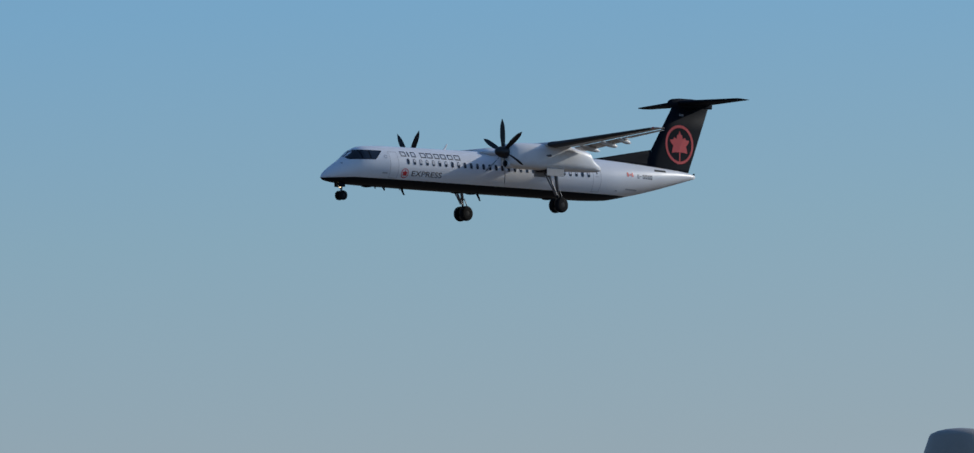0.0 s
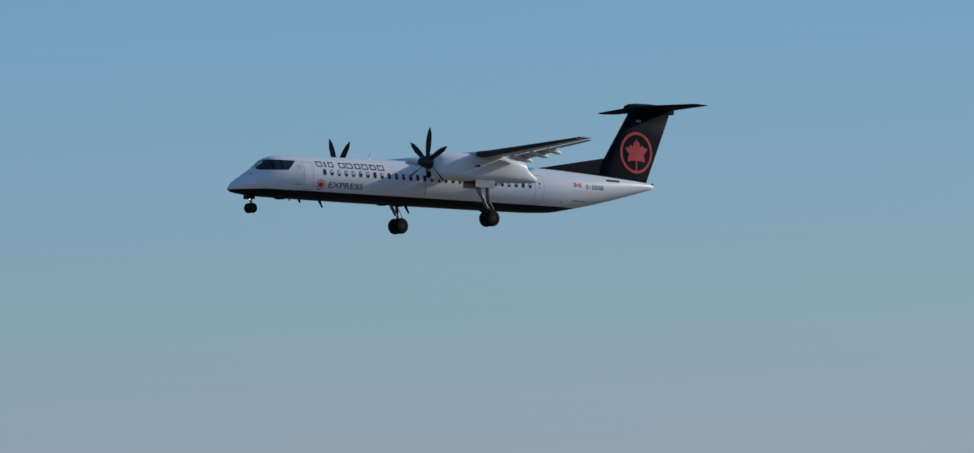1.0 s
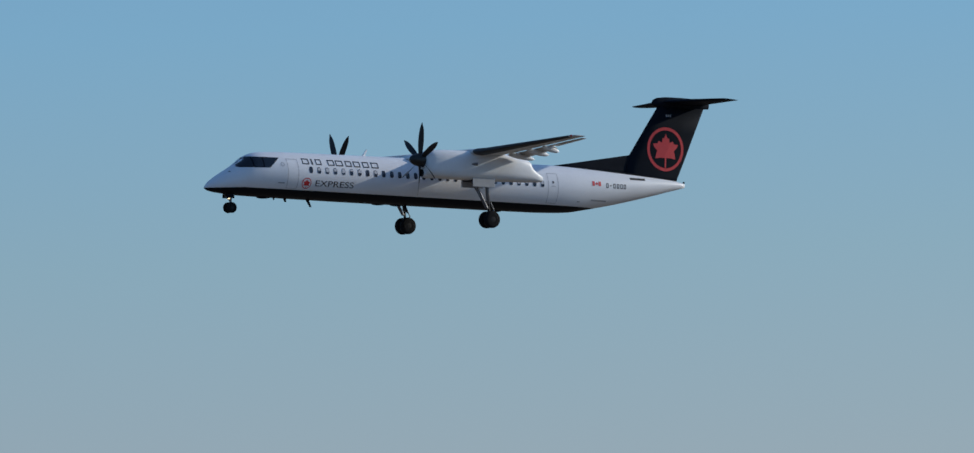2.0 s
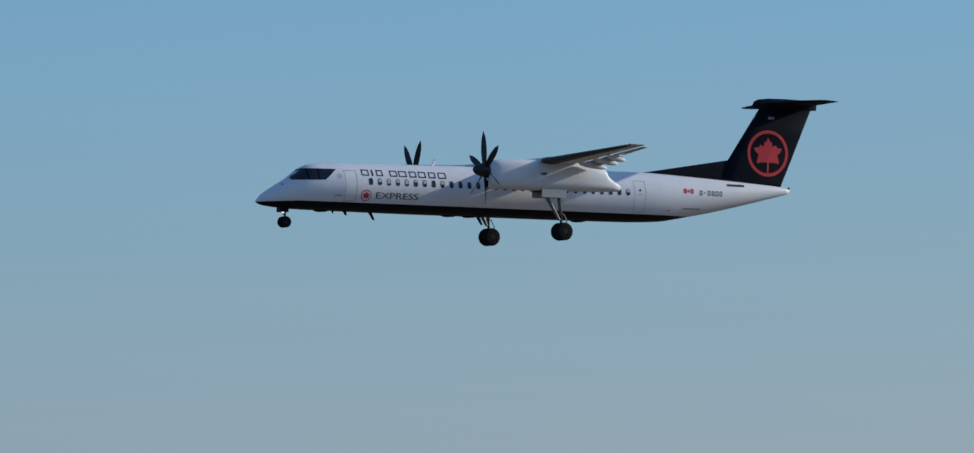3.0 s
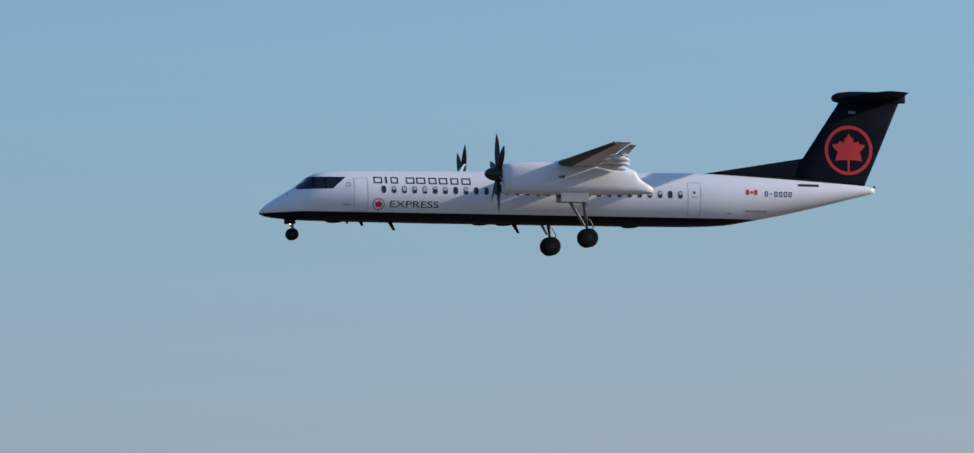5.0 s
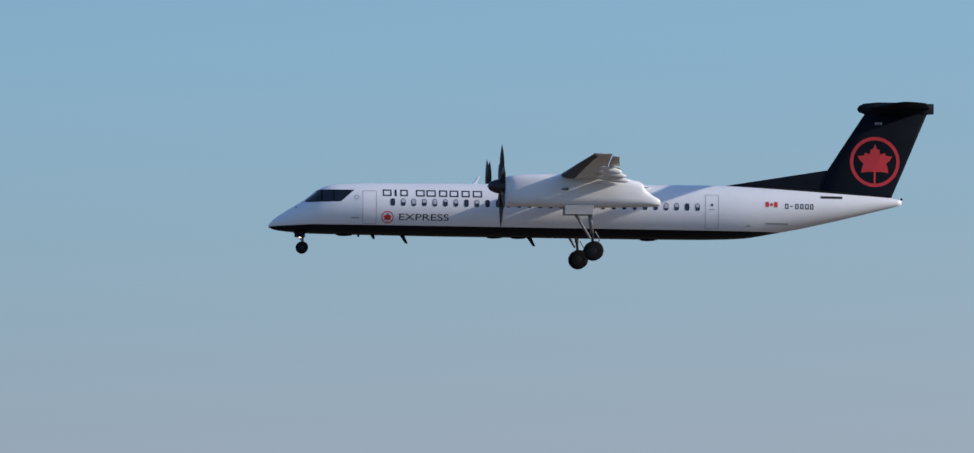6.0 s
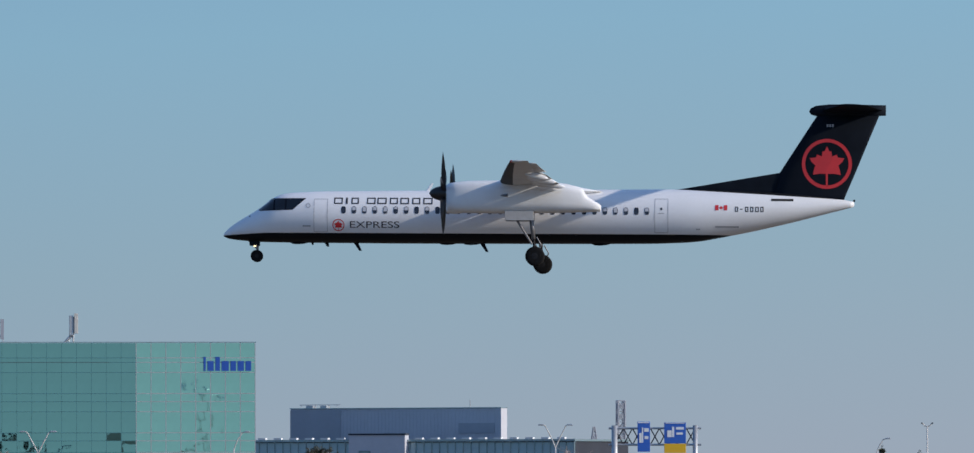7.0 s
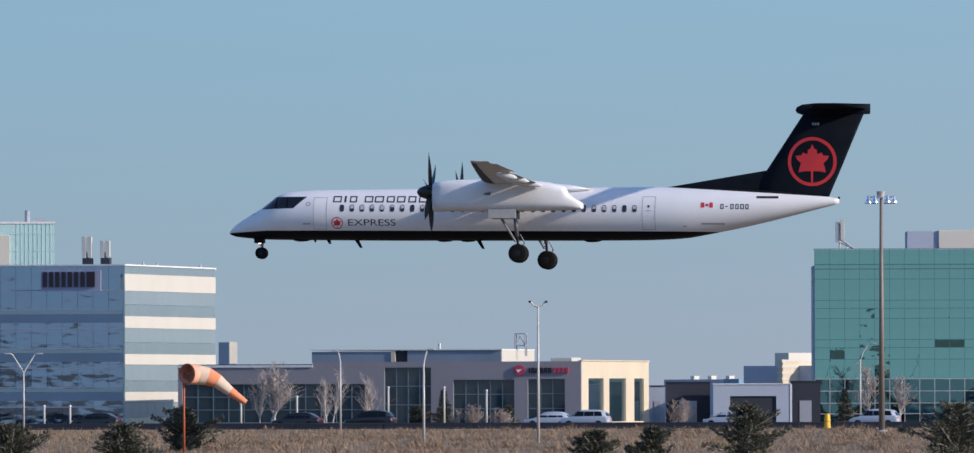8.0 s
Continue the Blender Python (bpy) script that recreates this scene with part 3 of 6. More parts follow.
    tube_bm(bm, (1.66, -0.24, -1.95), (1.66, 0.24, -1.95), 0.05)
    part("axle", bm, M_STRUT, gear)
    for e in (-1, 1):
        build_wheel(gear, (1.66, e * 0.19, -1.95), 0.30, 0.17)
        bm = bmesh.new()
        box_bm(bm, (1.30, e * 0.22 - 0.012, -1.44), (1.80, e * 0.22 + 0.012, -1.18), bevel=0.01)
        part("gear_door", bm, M_BLACK, gear)
    bm = bmesh.new()
    tube_bm(bm, (1.50, 0, -1.42), (1.60, 0, -1.42), 0.075, 0.06)
    part("taxi_light", bm, M_LAMP, gear, "lit taxi lamp")
    # aerials on belly and roof
    def blade_aerial(s, z, h, c, sweep, up, material=M_BLACK):
        rings = []
        for k in (0, 1):
            cc = c * (1 - 0.45 * k)
            rings.append([(s + sweep * k + x, y * (1 - 0.5 * k), z + up * h * k) for x, y in ((0, 0), (cc * 0.3, 0.025), (cc, 0.004), (cc, -0.004), (cc * 0.3, -0.025))])
        put("aerial", mesh_from("aerial", *loft(rings), material, False), fus)
    blade_aerial(5.0, -1.25, 0.22, 0.22, 0.14, -1)
    blade_aerial(6.45, -1.25, 0.42, 0.24, 0.30, -1)
    blade_aerial(12.75, -1.28, 0.42, 0.24, 0.30, -1)
    blade_aerial(4.35, -1.25, 0.14, 0.14, 0.05, -1)
    blade_aerial(10.0, 1.28, 0.42, 0.22, 0.30, 1, M_WHITE)
    for s in (3.3, 10.7, 11.9, 18.3):
        rings = [[(s + dx, r * 1.1 * math.cos(a), -1.275 + r * 0.42 * math.sin(a)) for a in (2 * math.pi * j / 14 for j in range(14))] for dx, r in ((0, 0.02), (0.15, 0.16), (0.4, 0.2), (0.7, 0.14), (0.9, 0.02))]
        put("belly_fairing", mesh_from("belly_fairing", *loft(rings), M_BLACK), fus)
    bm = bmesh.new()
    bmesh.ops.create_uvsphere(bm, u_segments=10, v_segments=8, radius=0.06, matrix=Matrix.Translation((31.3, 0, 0.93)))
    part("tail_light", bm, M_BLACK, fus, smooth=True)
    return plane, [build_propeller(plane, -1), build_propeller(plane, 1)]


AIRLINER, PROPELLERS = build_airliner()


def spot(az, d, z=0.0):
    """A place at a bearing (degrees to the left of north) and distance from the camera."""
    return (-d * math.sin(radians(az)), d * math.cos(radians(az)), z)


M_GRASS = mat("dry_grass", (0.17, 0.125, 0.085), 0.95, vary=0.4, scale=0.15, fine=3.0, bump=0.6)
me = mesh_from("ground", [(-4500, -4500, 0), (4500, -4500, 0), (4500, 4500, 0), (-4500, 4500, 0)], [(0, 1, 2, 3)], M_GRASS, False)
tagged(put("ground", me), "flat ground of dry winter grass", "ground", kind="structure")


# ---- materials of the ground and buildings ----
M_ASPH = mat("asphalt", (0.05, 0.05, 0.052), 0.9, vary=0.25, scale=0.3, fine=8)


def mirror_glass(name, tint, rough, wave, size, flat=1.0):
    """Coated reflecting glass whose panes are slightly wavy."""
    m = mat(name, tint, rough, 1.0, vary=0.06, scale=0.3, fine=2.0)
    n, l = m.node_tree.nodes, m.node_tree.links
    g = n.new("ShaderNodeNewGeometry")
    t = n.new("ShaderNodeTexNoise")
    t.inputs["Scale"].default_value, t.inputs["Detail"].default_value = 1 / size, 1.5
    st = n.new("ShaderNodeVectorMath")
    st.operation = "MULTIPLY"
    st.inputs[1].default_value = (1, 1, flat)
    l.new(g.outputs["Position"], st.inputs[0])
    l.new(st.outputs[0], t.inputs["Vector"])
    b = n.new("ShaderNodeBump")
    b.inputs["Strength"].default_value, b.inputs["Distance"].default_value = 1.0, wave
    l.new(t.outputs[0], b.inputs["Height"])
    l.new(b.outputs[0], n["Principled BSDF"].inputs["Normal"])
    return m


M_TEAL = mirror_glass("teal_mirror_glass", (0.165, 0.378, 0.372), 0.012, 0.007, 2.0)
# lighter copy of the teal glass, brighter sky reflection put into its tint
M_TEAL2 = mirror_glass("sky_paled_teal_mirror_glass", (0.258, 0.545, 0.50), 0.022, 0.008, 2.0)
M_MULL = mat("teal_anodised_mullion", (0.125, 0.285, 0.29), 0.35, 0.8)
M_PENT = mat("off_white_penthouse_panel", (0.66, 0.62, 0.55), 0.7, vary=0.05, scale=0.3)
M_BLUEG = mirror_glass("blue_grey_mirror_glass", (0.235, 0.35, 0.485), 0.03, 0.006, 2.2, 2.4)
M_FLANKG = mat("pale_grey_blue_glass", (0.28, 0.365, 0.40), 0.3, 0.25, vary=0.07, scale=0.2)
M_SPAN = mat("blue_grey_spandrel_glass", (0.17, 0.25, 0.35), 0.3, 0.3, vary=0.10, scale=0.25)
M_TEALD = mirror_glass("dark_teal_ground_glass", (0.075, 0.165, 0.18), 0.02, 0.012, 3.0)
M_WING = mat("pale_blue_wing_glass", (0.40, 0.54, 0.58), 0.38, 0.6, vary=0.12, scale=0.3)
M_PALEG = mat("pale_grey_green_glass", (0.34, 0.45, 0.48), 0.25, 0.6, vary=0.08, scale=0.3)
# distance haze is mixed into this glass colour
M_HAZEG = mat("haze_paled_teal_glass", (0.50, 0.72, 0.70), 0.35, 0.1, vary=0.06, scale=0.3)
M_BAND = mat("white_spandrel_panel", (0.60, 0.57, 0.50), 0.6, vary=0.05, scale=0.3)
M_GREYB = mat("grey_metal_cladding", (0.345, 0.365, 0.415), 0.6, vary=0.1, scale=0.2, fine=2.0)
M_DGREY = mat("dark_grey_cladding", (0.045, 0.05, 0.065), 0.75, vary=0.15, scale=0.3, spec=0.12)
# this cream carries the sunlight on the low office flank
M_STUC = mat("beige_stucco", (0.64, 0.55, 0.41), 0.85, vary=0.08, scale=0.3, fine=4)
# shade on the low office front is mixed into this taupe
M_MAUVE = mat("shade_toned_masonry", (0.29, 0.27, 0.29), 0.85, vary=0.08, scale=0.3, fine=4)
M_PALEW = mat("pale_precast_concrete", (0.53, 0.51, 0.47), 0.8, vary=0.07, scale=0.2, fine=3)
# also serves as painted shade on the warehouse and penthouse ends
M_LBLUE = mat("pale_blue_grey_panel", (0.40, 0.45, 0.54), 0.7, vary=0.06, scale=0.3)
M_PLANT = mat("pale_grey_metal_cladding", (0.50, 0.51, 0.56), 0.6, vary=0.08, scale=0.2, fine=2.0)
M_RSTO = mat("slate_blue_roof_cladding", (0.22, 0.265, 0.33), 0.6, vary=0.1, scale=0.2, fine=2.0)
# beige with the sun on the stair head flank painted in
M_CONC = mat("sunlit_concrete", (0.42, 0.40, 0.36), 0.8, vary=0.1, scale=0.4, fine=4)
M_DKGL = mat("dark_window_glass", (0.020, 0.046, 0.060), 0.08, vary=0.2, scale=0.4, coat=0.5)
M_FRAME = mat("grey_window_frame", (0.38, 0.40, 0.42), 0.5)
M_FRAMED = mat("slate_window_frame", (0.13, 0.19, 0.22), 0.5)
M_POLE = mat("pale_painted_pole", (0.60, 0.57, 0.53), 0.5, 0.1, vary=0.1)
M_ROOFW = mat("white_roof_edge", (0.75, 0.75, 0.74), 0.6)
M_GALV = mat("galvanised_steel", (0.50, 0.51, 0.52), 0.45, 0.6, vary=0.1)
M_MAST = mat("weathered_steel_mast", (0.23, 0.19, 0.16), 0.6, 0.2)
M_ALU = mat("polished_aluminium_reflector", (0.85, 0.85, 0.86), 0.18, 1.0, vary=0.03)
M_BLUES = mat("blue_sign_face", (0.03, 0.13, 0.52), 0.5, vary=0.05)
M_SKYB = mat("faded_sky_blue_panel", (0.15, 0.29, 0.42), 0.6, vary=0.06)
M_YELS = mat("yellow_sign_face", (0.85, 0.48, 0.02), 0.5, vary=0.05)
M_WHITES = mat("white_sign_bars", (0.85, 0.85, 0.85), 0.5, vary=0.03)
M_SIGNB = mat("deep_blue_sign_bars", (0.02, 0.09, 0.42), 0.4, vary=0.05)
M_MAROON = mat("dark_maroon_sign_bars", (0.025, 0.015, 0.025), 0.5)
M_LAV = mat("lavender_sign_board", (0.34, 0.36, 0.48), 0.6)
M_POSTR = mat("red_sign_disc", (0.55, 0.05, 0.10), 0.5)
# salmon paled to paint in the light shining through the cloth
M_SALMON = mat("backlit_salmon_fabric", (0.82, 0.42, 0.30), 0.85, vary=0.1, scale=1.5)
M_ORANGE = mat("orange_fabric", (0.84, 0.29, 0.15), 0.85, vary=0.08, scale=1.5)
M_FADED = mat("pale_faded_fabric", (0.72, 0.55, 0.42), 0.85, vary=0.08, scale=1.5)
M_REDP = mat("orange_red_pole_paint", (0.50, 0.11, 0.05), 0.6)
M_SLAB = mat("dark_teal_slab_line", (0.06, 0.13, 0.14), 0.5, vary=0.2)
M_BARK = mat("pale_grey_bark", (0.46, 0.42, 0.40), 0.9, vary=0.25, scale=2)
M_TWIG = mat("grey_brown_bare_twigs", (0.40, 0.355, 0.335), 0.9, vary=0.3, scale=0.8)
M_TWIGB = mat("brown_bare_twigs", (0.355, 0.29, 0.26), 0.9, vary=0.3, scale=0.8)
M_NEED = mat("dark_pine_needles", (0.088, 0.088, 0.058), 0.8, vary=0.35, scale=1.2)
M_NEED2 = mat("grey_green_spruce_needles", (0.066, 0.078, 0.055), 0.8, vary=0.35, scale=1.2)
M_BRICKR = mat("dark_reflected_woodland", (0.022, 0.027, 0.028), 0.9, vary=0.4, scale=0.1)


# ---- buildings: x along the front, y away, z up ----
def site(name, left, right, label, category="building"):
    """An Empty at the left front corner, turned so that x runs to the right one. Gives it and the front's length."""
    a, b = Vector(left), Vector(right)
    ob = tagged(new(name), label, category)
    ob.matrix_basis = pose(a.x, a.y, 0, 0, 0, math.degrees(math.atan2(b.y - a.y, b.x - a.x)))
    return ob, (b - a).length


def block(name, parent, lo, hi, material, label="", bevel=0.0):
    bm = bmesh.new()
    box_bm(bm, lo, hi, bevel=bevel)
    return part(name, bm, material, parent, label)


def pierced(name, parent, x0, x1, z0, z1, holes, y0, y1, material, label="", side_wall=False):
    """A wall with real openings (a0, a1, b0, b1) through it; side walls run along y."""
    xs = sorted({x0, x1, *[h[0] for h in holes], *[h[1] for h in holes]})
    zs = sorted({z0, z1, *[h[2] for h in holes], *[h[3] for h in holes]})
    bm = bmesh.new()
    for a, b in zip(xs, xs[1:]):
        for c, d in zip(zs, zs[1:]):
            mx, mz = (a + b) / 2, (c + d) / 2
            if any(h[0] < mx < h[1] and h[2] < mz < h[3] for h in holes):
                continue
            if side_wall:
                box_bm(bm, (y0, a, c), (y1, b, d))
            else:
                box_bm(bm, (a, y0, c), (b, y1, d))
    bmesh.ops.remove_doubles(bm, verts=bm.verts, dist=0.001)
    return part(name, bm, material, parent, label)


def window(parent, a0, a1, z0, z1, y, cols, rows, side_wall=False, glass=None):
    """A glazed opening: glass, then mullions in front of it."""
    def bx(bm, p0, p1, q0, q1, d0, d1):
        if side_wall:
            box_bm(bm, (d0, p0, q0), (d1, p1, q1))
        else:
            box_bm(bm, (p0, d0, q0), (p1, d1, q1))
    bm = bmesh.new()
    bx(bm, a0, a1, z0, z1, y, y + 0.03)
    w = part("window", bm, glass or M_DKGL, parent, "dark glazed window")
    bm = bmesh.new()
    for i in range(cols + 1):
        p = a0 + (a1 - a0) * i / cols
        bx(bm, p - 0.04, p + 0.04, z0, z1, y - 0.06, y - 0.003)
    for i in range(rows + 1):
        p = z0 + (z1 - z0) * i / rows
        bx(bm, a0, a1, p - 0.04, p + 0.04, y - 0.07, y - 0.062)
    part("window_frame", bm, M_FRAMED, w)
    return w


def bars(parent, name, x, z, y, widths, h, gap, material, label=""):
    for i, w in enumerate(widths):
        if w > 0:
            block(name, parent, (x, y - 0.12, z), (x + w, y, z + (h[i] if isinstance(h, tuple) else h)), material, label)
        x += abs(w) + gap


def build_teal_office():
    L, R = spot(12.13, 1045), spot(8.153, 1049)
    ob, W = site("glass_office_building", L, R, "long teal mirror-glass office building with white rooftop penthouse")
    H, D = 17.25, 28.0
    block("core", ob, (1.1, 0.3, 0), (W - 0.5, D, H - 0.25), M_DGREY)
    # each storey: a tall vision pane over two low spandrel panes
    zs = [0, 0.95, 2.0, 3.2, 4.4, 6.35, 7.5, 8.3, 10.4, 11.4, 12.2, 14.3, 15.3, 15.75, 17.24]
    single = {4, 5, 7, 8, 10, 13}
    n = 49
    cw = W / n
    rnd = random.Random(7)
    pane_mesh = {}
    rest = {m: ([], []) for m in (M_TEALD, M_TEAL, M_TEAL2)}
    for j in range(14):
        h = zs[j + 1] - zs[j]
        for i in range(n):
            pale = i >= n - 8
            tilt = -0.11 + rnd.gauss(0, 0.03) + (rnd.uniform(0.14, 0.42) if rnd.random() < (0.14 if 3 < j < 7 else 0.05) else 0)
            m = pose((i + 0.5) * cw, 0.015, (zs[j] + zs[j + 1]) / 2, tilt, 0, 0.03 + rnd.gauss(0, 0.06))
            if j not in single:
                V, F = rest[M_TEALD if j < 4 and not pale else M_TEAL2 if pale else M_TEAL]
                k = len(V)
                V += [m @ Vector((x, y, z)) for y in (-0.015, 0.015) for z in (-h / 2 + 0.012, h / 2 - 0.012) for x in (-cw / 2 + 0.012, cw / 2 - 0.012)]
                F += [tuple(k + q for q in f) for f in ((0, 1, 3, 2), (4, 6, 7, 5), (0, 4, 5, 1), (2, 3, 7, 6), (0, 2, 6, 4), (1, 5, 7, 3))]
                continue
            key = (j, pale)
            if key not in pane_mesh:
                bm = bmesh.new()
                box_bm(bm, (-cw / 2 + 0.012, -0.015, -h / 2 + 0.012), (cw / 2 - 0.012, 0.015, h / 2 - 0.012))
                me = bpy.data.meshes.new("pane")
                bm.to_mesh(me)
                bm.free()
                me.materials.append(M_TEAL2 if pale else M_TEAL)
                pane_mesh[key] = me
            put("pane", pane_mesh[key], ob, m)
    for m, (V, F) in rest.items():
        tagged(put("spandrel_panes", mesh_from("spandrel_panes", V, F, m, False), ob), kind="stuff")
    bm = bmesh.new()
    for i in range(n - 8, n + 1):
        box_bm(bm, (i * cw - 0.035, -0.05, 0), (i * cw + 0.035, 0.06, H))
    for z in zs[1:-1]:
        box_bm(bm, (W - 8 * cw, -0.055, z - 0.035), (W, -0.045, z + 0.035))
    part("bright_mullions", bm, M_FRAME, ob, "pale metal glazing bars")
    bm = bmesh.new()
    for i in range(0, n - 8):
        box_bm(bm, (i * cw - 0.018, -0.02, zs[4]), (i * cw + 0.018, 0.06, H))
    for z in zs[5:-1]:
        box_bm(bm, (0, -0.03, z - 0.028), (W - 8 * cw, -0.022, z + 0.028))
    part("mullions", bm, M_MULL, ob)
    for x0, x1, z in ((0, 0.80, 15.30), (0, 0.62, 15.75)):
        block("slab_line", ob, (W * x0, -0.036, z - 0.04), (W * x1, -0.031, z + 0.04), M_SLAB)
    bm = bmesh.new()
    for i in range(0, n - 8):
        box_bm(bm, (i * cw - 0.035, -0.05, 0), (i * cw + 0.035, 0.06, zs[4]))
    for z in zs[1:5]:
        box_bm(bm, (0, -0.055, z - 0.035), (W - 8 * cw, -0.051, z + 0.035))
    part("lower_mullions", bm, M_FRAME, ob, "pale metal glazing bars")
    block("side_wall", ob, (-0.15, 0.1, 0), (0.0, 9, H - 1.6), M_LBLUE)
    block("parapet", ob, (-0.1, -0.08, H + 0.005), (W + 0.1, 0.5, H + 0.10), M_PALEG)
    # penthouse steps
    def px(az):
        return (12.13 - az) / (12.13 - 8.153) * W
    # blue-grey in place of off-white paints the shade on this end
    block("penthouse_end", ob, (px(11.62), 4.2, H), (px(11.452), 12, H + 1.85), M_LBLUE, "penthouse end with shade painted blue-grey")
    for a, b, h in ((11.45, 10.89, 1.95), (10.86, 10.236, 2.18), (10.235, 9.70, 2.2)):
        block("penthouse", ob, (px(a), 4.0, H), (px(b), 12, H + h), M_PENT, "off-white penthouse", 0.04)
    block("penthouse_joint", ob, (px(10.895), 4.1, H), (px(10.855), 11, H + 2.1), M_DGREY)
    # rooftop plant: cowls, flues, aerial racks
    for az, r, h in ((10.86, 0.5, 2.9), (10.75, 0.38, 2.75)):
        bm = bmesh.new()
        tube_bm(bm, (px(az), 8, H), (px(az), 8, H + h), r * 0.7, n=16)
        bmesh.ops.create_uvsphere(bm, u_segments=16, v_segments=8, radius=r, matrix=Matrix.Translation((px(az), 8, H + h)))
        part("roof_cowl", bm, M_GALV, ob, "round metal roof cowl", True)
    for az, h in ((10.80, 3.5), (10.49, 3.3), (10.46, 3.3), (10.53, 2.9)):
        bm = bmesh.new()
        tube_bm(bm, (px(az), 8, H), (px(az), 8, H + h), 0.16, n=12)
        part("flue", bm, M_GALV, ob)
    for a, b in ((9.676, 9.515),):
        bm = bmesh.new()
        for k in range(4):
            x = px(a) + (px(b) - px(a)) * k / 3
            tube_bm(bm, (x, 3, H), (x, 3, H + 2.3), 0.05, n=6)
        for z in (0.7, 2.1):
            tube_bm(bm, (px(a), 3, H + z), (px(b), 3, H + z), 0.05, n=6)
        for k in (1.2, 2.9):
            x = px(a) + (px(b) - px(a)) * k / 3
            box_bm(bm, (x - 0.16, 2.8, H + 0.4), (x + 0.16, 3.0, H + 2.4))
        part("aerial_rack", bm, M_GREYB, ob, "rooftop aerial rack")
    for az, w in ((11.99, 0.9), (9.135, 0.9)):
        x = px(az)
        block("aerial_panel", ob, (x - 0.42, 1.9, H + 0.75), (x - 0.02, 2.2, H + 2.75), M_GALV, "grey rooftop aerial panel", 0.03)
        block("aerial_panel", ob, (x + 0.06, 1.8, H + 0.95), (x + 0.44, 2.05, H + 2.95), M_PALEW, "white rooftop aerial panel", 0.03)
        bm = bmesh.new()
        tube_bm(bm, (x, 2.2, H), (x, 2.2, H + 2.6), 0.09, n=8)
        e = 1.5 if az > 10 else -0.9
        for dz in (0.0, 0.35):
            tube_bm(bm, (x, 2.25, H + 0.75 + dz), (x + e, 2.25, H + 0.08), 0.09, n=8)
        tube_bm(bm, (x + e * 0.5, 2.25, H + 0.05), (x + e * 0.5, 2.25, H + 0.6), 0.06, n=6)
        part("aerial_mount", bm, M_GALV, ob)
    # sign near the right end: plain bars
    bars(ob, "sign_bar", px(8.435), 14.45, -0.08, [0.22, 0.62, 0.45, 0.72, 0.55, 0.62, 0.55], (1.4, 0.98, 1.4, 0.98, 0.98, 0.98, 0.98), 0.17, M_SIGNB, "deep blue sign bar on glass facade")
    return ob


